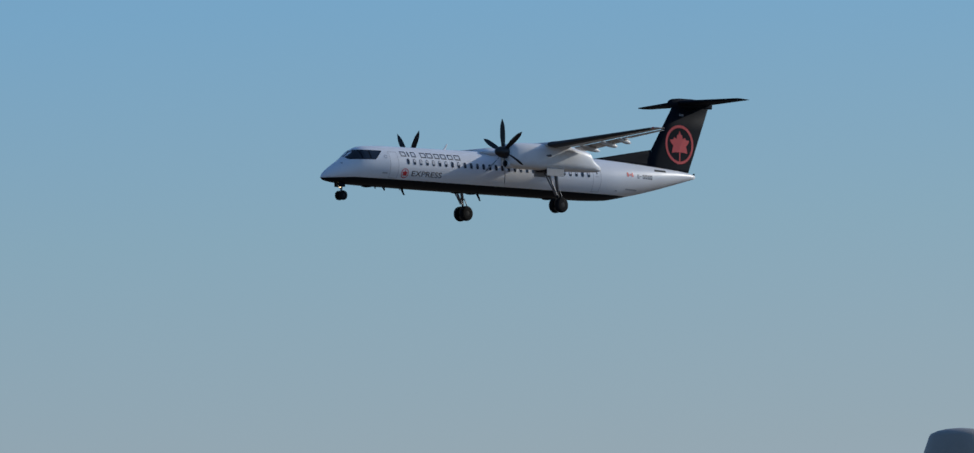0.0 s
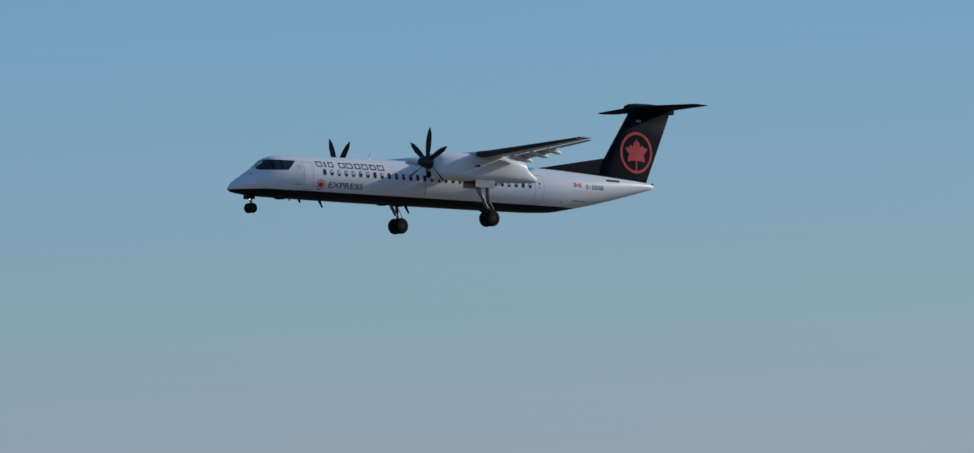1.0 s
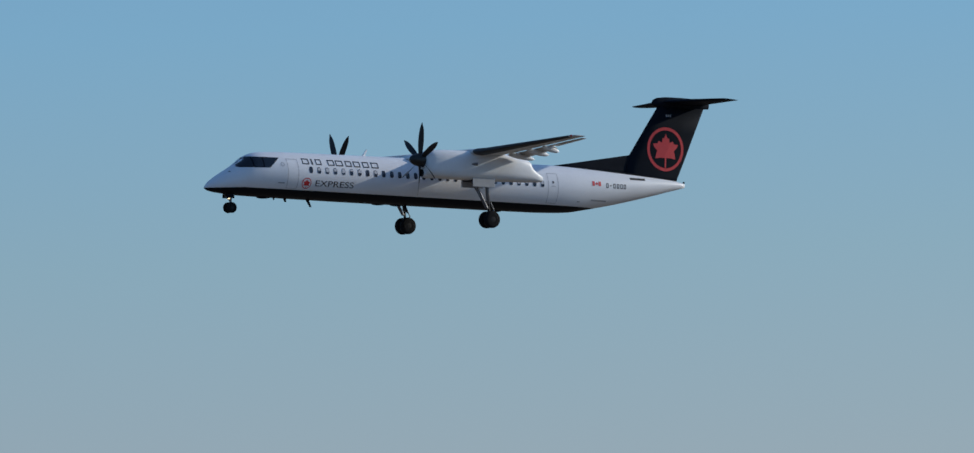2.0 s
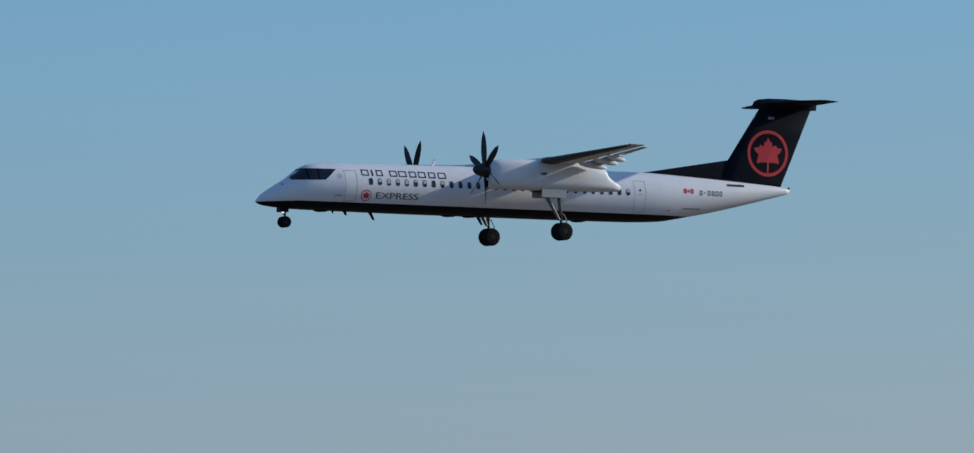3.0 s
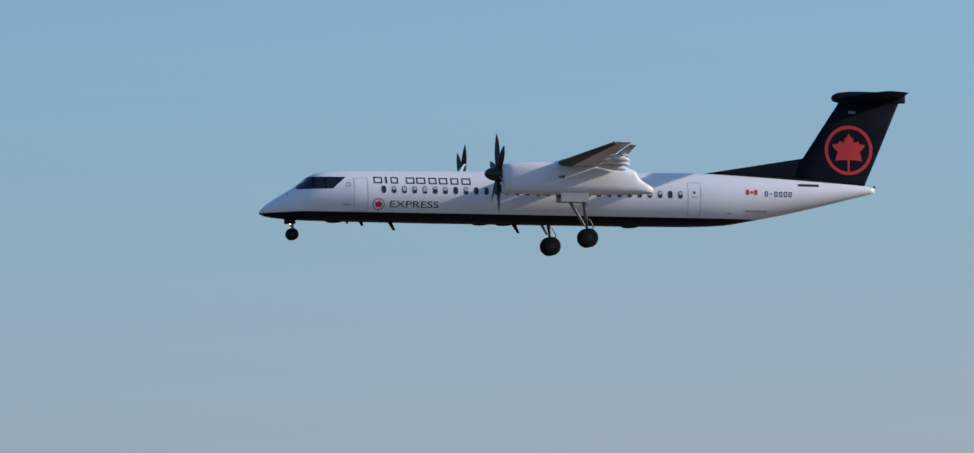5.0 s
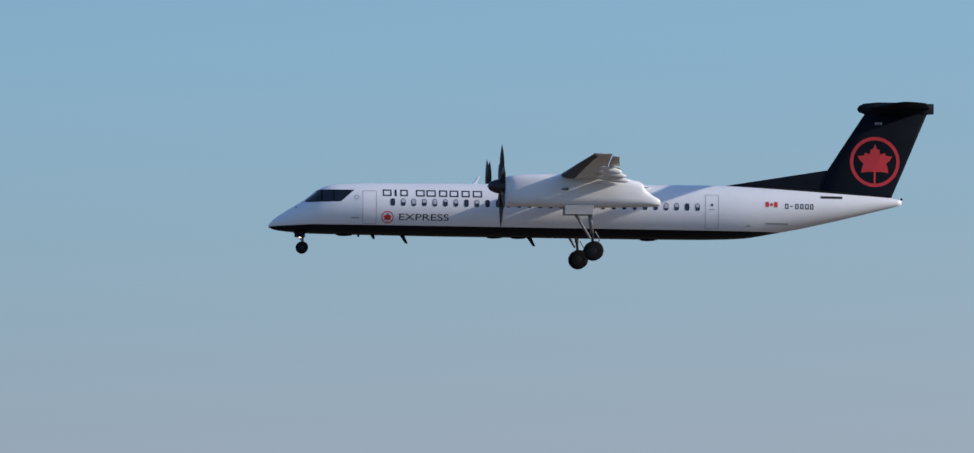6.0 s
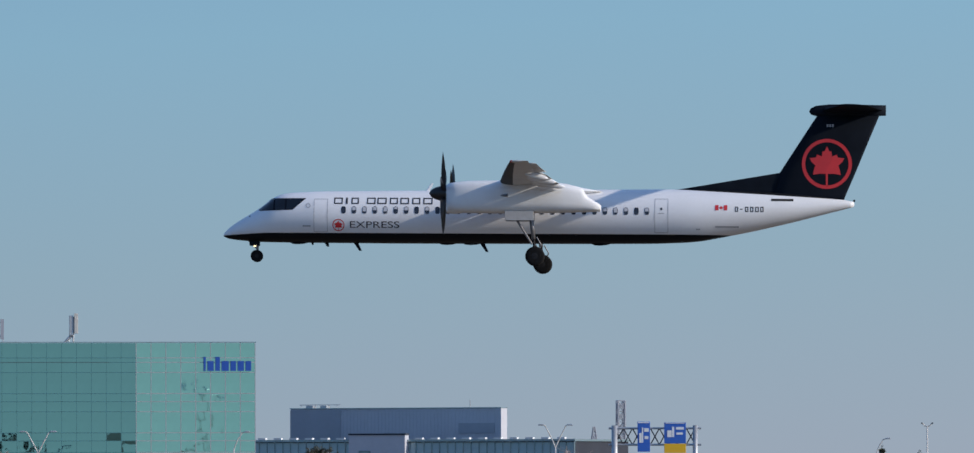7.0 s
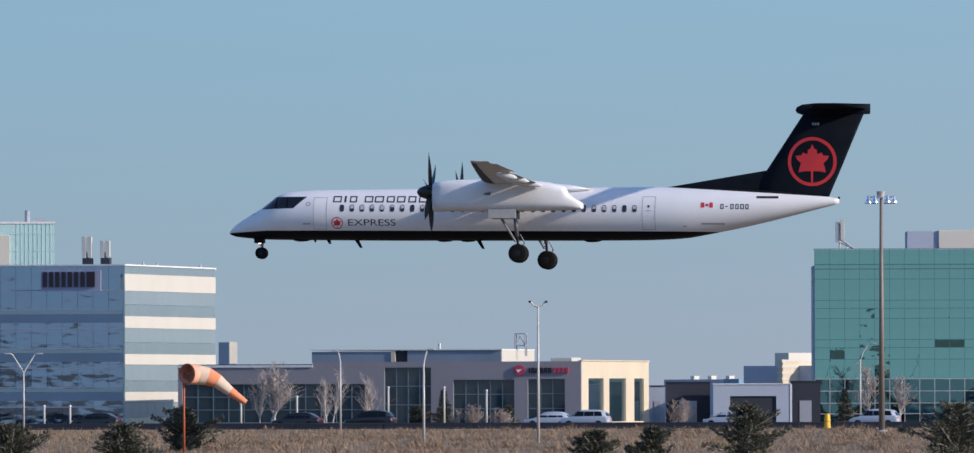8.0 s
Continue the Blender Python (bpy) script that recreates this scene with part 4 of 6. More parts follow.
def build_banded_office():
    C = Vector(spot(15.885, 1000))
    e_y = (Vector(spot(15.391, 1032)) - C).normalized()
    e_x = Vector((e_y.y, -e_y.x, 0))
    W, D, H = 58.0, 33.2, 15.35
    ob, _ = site("banded_office_building", C - e_x * W, C, "office building with blue glass front and white bands on its flank")
    block("core", ob, (0.3, 0.35, 0), (W - 0.35, D, H - 0.2), M_DGREY)
    rnd = random.Random(3)
    # front: rows of mirror panes
    zs = [0, 1.9, 3.75, 5.6, 7.45, 9.3, 11.15, 13.0, 15.3]
    n = 38
    cw = W / n
    low = {}
    for j in range(8):
        for i in range(n):
            h = zs[j + 1] - zs[j]
            if j not in low:
                bm = bmesh.new()
                box_bm(bm, (-cw / 2 + 0.012, -0.015, -h / 2 + 0.012), (cw / 2 - 0.012, 0.015, h / 2 - 0.012))
                me = bpy.data.meshes.new("pane")
                bm.to_mesh(me)
                bm.free()
                me.materials.append(M_BLUEG)
                low[j] = me
            put("pane", low[j], ob, pose((i + 0.5) * cw, 0.015, (zs[j] + zs[j + 1]) / 2, rnd.gauss(0, 0.07), 0, rnd.gauss(0, 0.1)))
    bm = bmesh.new()
    for z in zs[1:-1]:
        box_bm(bm, (0, -0.05, z - 0.05), (W, 0.1, z + 0.05))
    part("front_transoms", bm, M_GREYB, ob)
    for z in (3.75, 7.45, 11.15):
        block("sill_strip", ob, (0, -0.09, z - 0.42), (W - 0.15, -0.055, z - 0.10), M_PALEG, "pale glass sill strip")
        block("spandrel", ob, (0, -0.075, z - 1.25), (W - 0.15, -0.052, z - 0.44), M_SPAN, "plain blue-grey spandrel glass")
    # lit flank: alternating glass and white bands
    for z0, z1 in ((12.94, 14.54), (9.4, 10.53), (5.93, 6.93), (2.33, 3.33)):
        block("white_band", ob, (W - 0.35, 0, z0), (W + 0.06, D, z1), M_BAND, "white spandrel band")
    for z0, z1, mm in ((14.54, 15.3, M_PALEG), (11.65, 12.94, M_FLANKG), (10.53, 11.65, M_PALEG), (8.05, 9.4, M_FLANKG), (6.93, 8.05, M_PALEG), (4.4, 5.93, M_FLANKG), (3.33, 4.4, M_PALEG), (0.9, 2.33, M_FLANKG), (0, 0.9, M_PALEG)):
        block("glass_band", ob, (W - 0.3, 0.02, z0 + 0.01), (W, D - 0.02, z1 - 0.01), mm)
        if z1 - z0 > 1.2:
            bm = bmesh.new()
            for k in range(1, 12):
                y = D * k / 12
                box_bm(bm, (W, y - 0.03, z0), (W + 0.012, y + 0.03, z1))
            part("glazing_bars", bm, M_FRAME, ob)
    block("corner_trim", ob, (W - 0.12, -0.06, 0), (W + 0.08, 0.0, H), M_PALEG)
    block("parapet", ob, (-0.1, -0.09, H - 0.04), (W + 0.12, D + 0.1, H + 0.10), M_ROOFW)
    # sign board and plain bars, at the right end of the front
    bx = W - 8.1
    block("sign_board", ob, (bx, -0.35, 12.9), (bx + 5.9, -0.1, 14.95), M_LAV, "pale lavender sign board")
    bars(ob, "sign_bar", bx + 0.2, 13.3, -0.36, [0.40] * 7 + [0.8], 1.45, 0.22, M_MAROON, "dark sign bar")
    for x, h in ((W - 4.7, 2.8), (W - 2.9, 2.4)):
        for k in (-0.28, 0.28):
            block("aerial_panel", ob, (x + k - 0.2, 3.6, H + 0.8), (x + k + 0.2, 3.9, H + h), M_PALEW, "white rooftop aerial panel", 0.03)
        bm = bmesh.new()
        tube_bm(bm, (x, 4, H), (x, 4, H + 1.3), 0.12, n=8)
        box_bm(bm, (x - 0.45, 3.7, H), (x + 0.45, 4.4, H + 0.75))
        part("aerial_mount", bm, M_DGREY, ob, "dark aerial mount")
    for y in (9, 14, 30):
        bm = bmesh.new()
        tube_bm(bm, (W - 0.6, y, H), (W - 0.6, y, H + 0.5), 0.15, 0.05, 8)
        part("roof_vent", bm, M_GALV, ob)
    return ob


def build_far_glass():
    ob, W = site("far_glass_building", spot(17.4, 1240.2), spot(16.262, 1240), "distant teal glass building, paled for haze")
    H = 3 + 1245 * math.tan(radians(0.93))
    block("wall", ob, (0, 0, 0), (W, 4, H), M_HAZEG)
    block("stone_panel", ob, (0, -0.2, 0), (W - 5.3, 0.0, H - 1.4), M_BAND, "pale stone panel")
    block("parapet", ob, (0, -0.1, H), (W + 0.1, 4, H + 0.25), M_ROOFW)
    bm = bmesh.new()
    for k in range(1, 10):
        box_bm(bm, (W - 5 + 0.5 * k, -0.04, 0), (W - 4.96 + 0.5 * k, 0, H))
    for z in range(2, int(H), 2):
        box_bm(bm, (W - 5.2, -0.05, z), (W, -0.01, z + 0.06))
    part("mullions", bm, M_HAZEG, ob)
    bm = bmesh.new()
    tube_bm(bm, (W - 3.2, 2, H), (W - 3.2, 2, H + 1.6), 0.3, n=10)
    box_bm(bm, (W - 2.4, 2, H), (W - 1.2, 3, H + 0.7))
    part("roof_plant", bm, M_GREYB, ob)
    return ob


def build_low_office():
    C = Vector(spot(13.402, 975))
    e_x = Vector((1, 0.02, 0)).normalized()
    W, D, H = 38.5, 30.5, 5.95
    left = C - e_x * W
    ob, _ = site("low_office_building", left, C, "low office building, front toned for shade and flank for sun")

    def px(az):
        d = 975
        return W - (spot(13.402, d)[0] - spot(az, d)[0]) * 1.0
    holes = [(0.4, px(14.636), 0.4, 4.0), (px(14.534), px(14.264), 0.3, 5.5), (px(14.136), px(13.784), 0.3, 4.35), (px(13.707), px(13.494), 0.3, 4.4)]
    # front painted in the shaded tone, flank in the sunlit one
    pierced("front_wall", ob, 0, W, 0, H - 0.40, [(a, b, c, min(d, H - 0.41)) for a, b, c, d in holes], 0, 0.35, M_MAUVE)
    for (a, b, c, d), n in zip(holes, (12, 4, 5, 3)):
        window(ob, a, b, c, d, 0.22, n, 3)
    side_holes = []
    for k0, k1 in ((3.3, 10.0), (12.5, 20.0), (23.8, 28.2)):
        side_holes.append((k0, k1, 0.4, 4.45))
    pierced("side_wall", ob, 0.36, D, 0, H + 0.1, side_holes, W - 0.35, W, M_STUC, "stucco flank with sunlight in its cream colour", True)
    for a, b, c, d in side_holes:
        window(ob, a, b, c, d, W - 0.22, 3, 2, True)
    block("roof", ob, (0, 0.36, H - 0.5), (W - 0.36, D, H - 0.1), M_DGREY)
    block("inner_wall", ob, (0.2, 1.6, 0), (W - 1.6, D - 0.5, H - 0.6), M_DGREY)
    block("coping", ob, (-0.1, -0.1, H - 0.40), (px(14.95), 0.3, H - 0.18), M_ROOFW, "white roof coping")
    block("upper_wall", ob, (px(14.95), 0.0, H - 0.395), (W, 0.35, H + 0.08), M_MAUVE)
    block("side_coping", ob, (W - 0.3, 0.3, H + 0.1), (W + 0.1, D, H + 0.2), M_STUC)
    # raised roof storey
    x0, x1 = px(14.872) - 2.1, px(13.636)
    xm0, xm1 = px(14.44) - 1.2, px(14.37) - 1.2
    block("roof_storey", ob, (x0, 3.0, H), (xm0 - 0.4, 14, H + 1.05), M_RSTO)
    xe = px(13.86) - 0.7
    block("roof_storey", ob, (xm1, 3.0, H), (xe, 17, H + 1.15), M_RSTO)
    block("roof_screen", ob, (xm0 - 0.4, 2.9, H), (xm0, 10, H + 1.2), M_STUC)
    block("roof_screen", ob, (xm0 + 0.02, 3.3, H), (xm1 - 0.02, 10, H + 1.15), M_DGREY)
    block("roof_edge", ob, (x0 - 0.1, 2.85, H + 1.16), (xe + 0.12, 17, H + 1.27), M_ROOFW)
    # pale slab puts the sunlight on the roof storey's end into colour
    block("sun_toned_roof_end", ob, (xe, 3.0, H), (xe + 0.1, 17, H + 1.15), M_BAND)
    sx = px(15.38) - 3.5
    # stair head: shade painted on the front, sunlight on the flank slab
    block("stair_head", ob, (sx, 6, H - 0.5), (sx + 0.98, 9.0, H + 2.0), M_SPAN)
    block("stair_head_flank", ob, (sx + 0.98, 6.0, H), (sx + 1.06, 9.0, H + 2.04), M_CONC, "concrete flank in a sunlit colour")
    bm = bmesh.new()
    tube_bm(bm, (px(14.19) - 1.8, 6, H + 1), (px(14.19) - 1.8, 6, H + 1.8), 0.14, n=10)
    part("roof_flue", bm, M_GALV, ob)
    bm = bmesh.new()
    x = px(13.723) - 2.45
    for dx in (-0.5, 0.5):
        for dy in (0, 0.6):
            tube_bm(bm, (x + dx, 9 + dy, H + 0.6), (x + dx, 9 + dy, H + 2.7), 0.06, n=6)
    for z in (1.6, 2.7):
        box_bm(bm, (x - 0.55, 9, H + z - 0.05), (x + 0.55, 9.6, H + z + 0.05))
    tube_bm(bm, (x - 0.5, 9, H + 1.6), (x, 9, H + 2.5), 0.05, n=6)
    tube_bm(bm, (x + 0.5, 9, H + 1.6), (x, 9, H + 2.5), 0.05, n=6)
    part("roof_frame", bm, M_GREYB, ob, "open steel roof frame")
    bm = bmesh.new()
    box_bm(bm, (W - 4.6, 8, H - 0.1), (W - 2.6, 12, H + 0.45), bevel=0.05)
    part("roof_unit", bm, M_BAND, ob)
    # sign: red disc and plain bars
    bm = bmesh.new()
    tube_bm(bm, (px(13.754), -0.02, 5.2), (px(13.754), -0.16, 5.2), 0.5, n=24)
    disc = part("sign_disc", bm, M_POSTR, ob, "round red sign disc")
    bm = bmesh.new()
    prism = [bm.verts.new((px(13.754) + a, y, 5.2 + b)) for y in (-0.17, -0.20) for a, b in ((-0.3, 0.05), (0.28, 0.12), (-0.1, -0.22))]
    for f in ((0, 1, 2), (5, 4, 3), (0, 3, 4, 1), (1, 4, 5, 2), (2, 5, 3, 0)):
        bm.faces.new([prism[k] for k in f])
    part("sign_mark", bm, M_WHITES, disc, "white wedge on the disc")
    bars(ob, "sign_bar", px(13.70), 4.95, -0.02, [0.12, 0.28, 0.28, 0.28, 0.30, 0.28], 0.50, 0.12, M_MAROON, "dark sign bar")
    bars(ob, "sign_bar", px(13.70) + 2.35, 4.95, -0.02, [0.28, 0.28, 0.26, 0.24], 0.50, 0.12, M_POSTR, "red sign bar")
    return ob


def build_small_boxes():
    rows = (("dark_workshop", 12.94, 12.70, 1010, 4.05, M_DGREY, "dark flat-roofed workshop beside the parking lot"), ("pale_garage", 12.683, 12.265, 1000, 3.85, M_LBLUE, "pale blue-grey garage with a dark opening"),
            ("dark_annex", 12.262, 12.10, 1015, 4.1, M_DGREY, "dark flat-roofed annex beside the glass office"), ("grey_shed", 13.03, 12.945, 1008, 3.7, M_LBLUE, "small flat-roofed grey metal shed"))
    for nm, a, b, d, h, mm, lab in rows:
        ob, W = site(nm, spot(a, d), spot(b, d), lab)
        if nm == "pale_garage":
            g0, g1 = W * 0.22, W * 0.82
            pierced("front_wall", ob, 0, W, 0, h, [(g0, g1, 0.001, 2.75)], 0, 0.3, mm)
            block("garage_door", ob, (g0, 0.15, 0), (g1, 0.25, 2.75), M_DGREY)
            block("body", ob, (0, 0.31, 0), (W, 9, h - 0.05), mm)
            block("side_trim", ob, (W, -0.05, 0), (W + 0.18, 9, h), M_ROOFW)
        else:
            block("body", ob, (0, 0, 0), (W, 9, h), mm)
            block("door", ob, (W * 0.3, -0.05, 0), (W * 0.7, 0, 2.3), M_GREYB)
        block("roof_edge", ob, (-0.05, -0.08, h), (W + 0.1, 9, h + 0.1), M_ROOFW if nm == "pale_garage" else M_DGREY)
    ob, W = site("far_white_building", spot(12.517, 1400), spot(12.10, 1390), "distant white building with stepped roof")
    b = 3 + 1395 * math.tan(radians(0.15))
    block("wall", ob, (0, 0, 0), (W, 14, b), M_LBLUE)
    block("upper_storey", ob, (W * 0.34, 1, b), (W * 0.52, 15, b + 1.7), M_BAND, "white upper storey with sunlit flank")
    block("side_bay", ob, (W * 0.66, -3.0, 0), (W * 0.72, 5, b + 0.75), M_STUC, "cream side bay")
    for k in range(4):
        block("cornice", ob, (W * 0.655, -3.2, b - 1.9 + 0.8 * k), (W * 0.725, 5.2, b - 1.6 + 0.8 * k), M_BAND)
    ob, W = site("far_long_roof", spot(12.95, 1450), spot(12.541, 1440), "distant long low building with blue end")
    z = 3 + 1445 * math.tan(radians(0.077))
    block("wall", ob, (0, 0, 0), (W * 0.8, 10, z), M_LBLUE)
    block("blue_end", ob, (W * 0.8, -0.1, 0), (W, 10, z + 0.05), M_SKYB, "faded sky-blue end wall")
    for k in (0.15, 0.38, 0.62):
        block("roof_unit", ob, (W * k, 3, z), (W * k + 0.7, 4, z + 0.5), M_BAND)


def build_grey_complex():
    ob, W = site("glazed_low_wing", spot(8.30, 1200), spot(6.418, 1185), "low glazed wing with dark stone entrance")
    H = 3 + 1190 * math.tan(radians(0.253))

    def px(az):
        return (8.30 - az) / (8.30 - 6.418) * W
    block("core", ob, (0, 0.4, 0), (W, 18, H - 0.3), M_DGREY)
    cols = 44
    cw = W / cols
    zs = [0, 1.6, 3.2, 5.2, H - 0.35]
    rnd = random.Random(11)
    cache = {}
    for j in range(2, 4):
        h = zs[j + 1] - zs[j]
        for i in range(cols):
            if j not in cache:
                bm = bmesh.new()
                box_bm(bm, (-cw / 2 + 0.04, -0.02, -h / 2 + 0.04), (cw / 2 - 0.04, 0.02, h / 2 - 0.04))
                me = bpy.data.meshes.new("pane")
                bm.to_mesh(me)
                bm.free()
                me.materials.append(M_WING)
                cache[j] = me
            put("pane", cache[j], ob, pose((i + 0.5) * cw, 0.1, (zs[j] + zs[j + 1]) / 2, rnd.gauss(0, 0.15), 0, rnd.gauss(0, 0.15)))
    block("ground_floor", ob, (0, 0.05, 0), (W, 0.35, 3.2), M_PALEG)
    bm = bmesh.new()
    for i in range(cols + 1):
        box_bm(bm, (i * cw - 0.04, -0.08, 0), (i * cw + 0.04, 0.2, H))
    part("mullions", bm, M_PALEG, ob)
    block("roof_overhang", ob, (-0.2, -0.4, H - 0.3), (W + 0.2, 18, H - 0.05), M_PALEG)
    bm = bmesh.new()
    box_bm(bm, (0, -0.42, -0.04), (0.9, 0.2, 0.16))
    first = part("roof_cap", bm, M_ROOFW, ob)
    first.matrix_basis = pose(0, 0, H)
    for i in range(1, cols // 2):
        put("roof_cap", first.data, ob, pose(i * 2 * cw, 0, H))
    block("entrance_wall", ob, (px(7.617), -1.2, 0), (px(7.313), 0, 3 + 1190 * math.tan(radians(0.275))), M_PLANT, "grey stone entrance block")
    block("entrance_cap", ob, (px(7.62), -1.3, 3 + 1190 * math.tan(radians(0.275))), (px(7.31), 0, 3.18 + 1190 * math.tan(radians(0.275))), M_DGREY)
    window(ob, px(7.56), px(7.50), 2.0, 6.9, -1.28, 1, 2, glass=M_PALEG)
    up, U = site("grey_plant_block", spot(7.958, 1225), spot(6.816, 1212), "windowless grey metal-clad block above the glazed wing")
    h = 3 + 1218 * math.tan(radians(0.418))
    block("wall", up, (0, 0, 0), (U, 1.5, h), M_PLANT)
    block("corner_bay", up, (-0.05, -0.12, 0), (U * 0.24, 0, h - 0.12), M_GREYB)
    bm = bmesh.new()
    for k in range(60):
        box_bm(bm, (U * k / 60, -0.03, 8), (U * k / 60 + 0.05, 0, h))
    part("cladding_ribs", bm, M_PLANT, up)
    block("louvre", up, (U * 0.80, -0.08, h - 2.9), (U * 0.97, -0.031, h - 1.7), M_GREYB)
    block("roof_edge", up, (-0.1, -0.15, h), (U + 0.05, 1.5, h + 0.12), M_PALEG)
    bm = bmesh.new()
    for k in range(6):
        tube_bm(bm, (0.8 + k * 0.95, 1, h), (0.8 + k * 0.95, 1, h + 0.55), 0.04, n=5)
    tube_bm(bm, (0.6, 1, h + 0.5), (6, 1, h + 0.5), 0.04, n=5)
    box_bm(bm, (1.7, 0.5, h + 0.12), (2.6, 1.4, h + 0.42))
    box_bm(bm, (3.6, 0.5, h + 0.12), (4.4, 1.4, h + 0.4))
    part("roof_rail", bm, M_GALV, up)
    bm = bmesh.new()
    tube_bm(bm, (U * 0.835, 1, h), (U * 0.835, 1, h + 1.0), 0.05, n=6)
    part("roof_mast", bm, M_GALV, up)


def build_pale_warehouse():
    near = Vector(spot(2.293, 1290))
    a = radians(38)
    v = Vector((-math.sin(radians(2.3)), math.cos(radians(2.3)), 0))
    r = Vector((v.y, -v.x, 0))
    e_x = (r * math.cos(a) + v * math.sin(a)).normalized()
    W = 12.3 / math.cos(a)
    ob, _ = site("pale_warehouse", near, near + e_x * W, "pale concrete warehouse block with shade painted blue on its end")
    H = 3 + 1290 * math.tan(radians(0.583))
    D = 7.0 / math.sin(a)
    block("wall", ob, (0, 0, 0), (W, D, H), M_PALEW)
    # blue-grey slab paints the end's shade over the pale concrete
    block("shade_toned_end", ob, (-0.1, -0.02, 0), (0, D, H - 0.1), M_LBLUE)
    block("roof_edge", ob, (-0.12, -0.06, H), (W + 0.06, D, H + 0.15), M_ROOFW)
    bm = bmesh.new()
    for k in range(1, 5):
        box_bm(bm, (W * k / 5 - 0.02, -0.012, 0), (W * k / 5 + 0.02, 0, H))
    part("panel_joints", bm, M_FRAME, ob)
    ob, W2 = site("dark_plant_hall", spot(1.80, 1330), spot(1.375, 1320), "dark plant hall with roof railings")
    H2 = 3 + 1325 * math.tan(radians(0.565))
    block("wall", ob, (0, 0, 0), (W2, 2.5, H2), M_DGREY)
    block("canopy", ob, (-0.3, -0.6, H2 - 0.25), (W2 + 0.1, 2.5, H2), M_GREYB)
    bm = bmesh.new()
    for k in range(8):
        tube_bm(bm, (W2 * (0.35 + 0.05 * k), 1, H2), (W2 * (0.35 + 0.05 * k), 1, H2 + 0.7), 0.05, n=5)
    for z in (0.35, 0.7):
        tube_bm(bm, (W2 * 0.35, 1, H2 + z), (W2 * 0.70, 1, H2 + z), 0.05, n=5)
    for k in (0.3, 0.5, 0.62, 0.8):
        tube_bm(bm, (W2 * k, -0.5, H2 - 3), (W2 * k + 1.2, -0.5, H2 - 0.5), 0.12, n=6)
    part("railing", bm, M_GALV, ob)
    n2 = Vector(spot(1.253, 1285))
    a = radians(20)
    lft = n2 - (r * math.cos(a) - v * math.sin(a)) * 7.6
    ob, W3 = site("grey_store", lft, n2, "grey storage block with a sunlit tone painted on its flank")
    H3 = 3 + 1287 * math.tan(radians(0.541))
    # front in a shaded grey, flank slab in a sunlit pale tone
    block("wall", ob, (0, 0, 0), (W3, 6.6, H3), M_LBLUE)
    block("sun_toned_flank", ob, (W3, 0, 0), (W3 + 0.1, 6.6, H3 + 0.1), M_PALEW)
    block("slit", ob, (W3 + 0.1, 3.0, 0), (W3 + 0.13, 3.5, H3 - 1.0), M_DGREY)
    block("roof_edge", ob, (-0.05, -0.05, H3), (W3, 6.6, H3 + 0.1), M_ROOFW)
    bm = bmesh.new()
    for k in (0.55, 0.65, 0.8):
        box_bm(bm, (W3 * k, 2, H3), (W3 * k + 0.5, 2.6, H3 + 0.5))
    part("roof_unit", bm, M_PALEW, ob)


build_teal_office()
build_banded_office()
build_far_glass()
build_low_office()
build_small_boxes()
build_grey_complex()
build_pale_warehouse()


# ---- road ----
me = mesh_from("road", [(-1600, 884, 0.004), (900, 884, 0.004), (900, 915, 0.004), (-1600, 915, 0.004)], [(0, 1, 2, 3)], M_ASPH, False)
tagged(put("road", me), "grey asphalt road", "road", kind="structure")
me = mesh_from("parking_lot", [(-600, 925, 0.004), (300, 925, 0.004), (300, 998, 0.004), (-600, 972, 0.004)], [(0, 1, 2, 3)], M_ASPH, False)
tagged(put("parking_lot", me), "grey asphalt parking lot", "parking lot", kind="structure")
bm = bmesh.new()
for k in range(150):
    x = -900 + k * 8
    box_bm(bm, (x, 883.0, 0.0), (x + 7.96, 883.35, 0.55), bevel=0.05)
tagged(part("road_barrier", bm, M_DGREY, None), "low dark road barrier", "barrier", kind="structure")


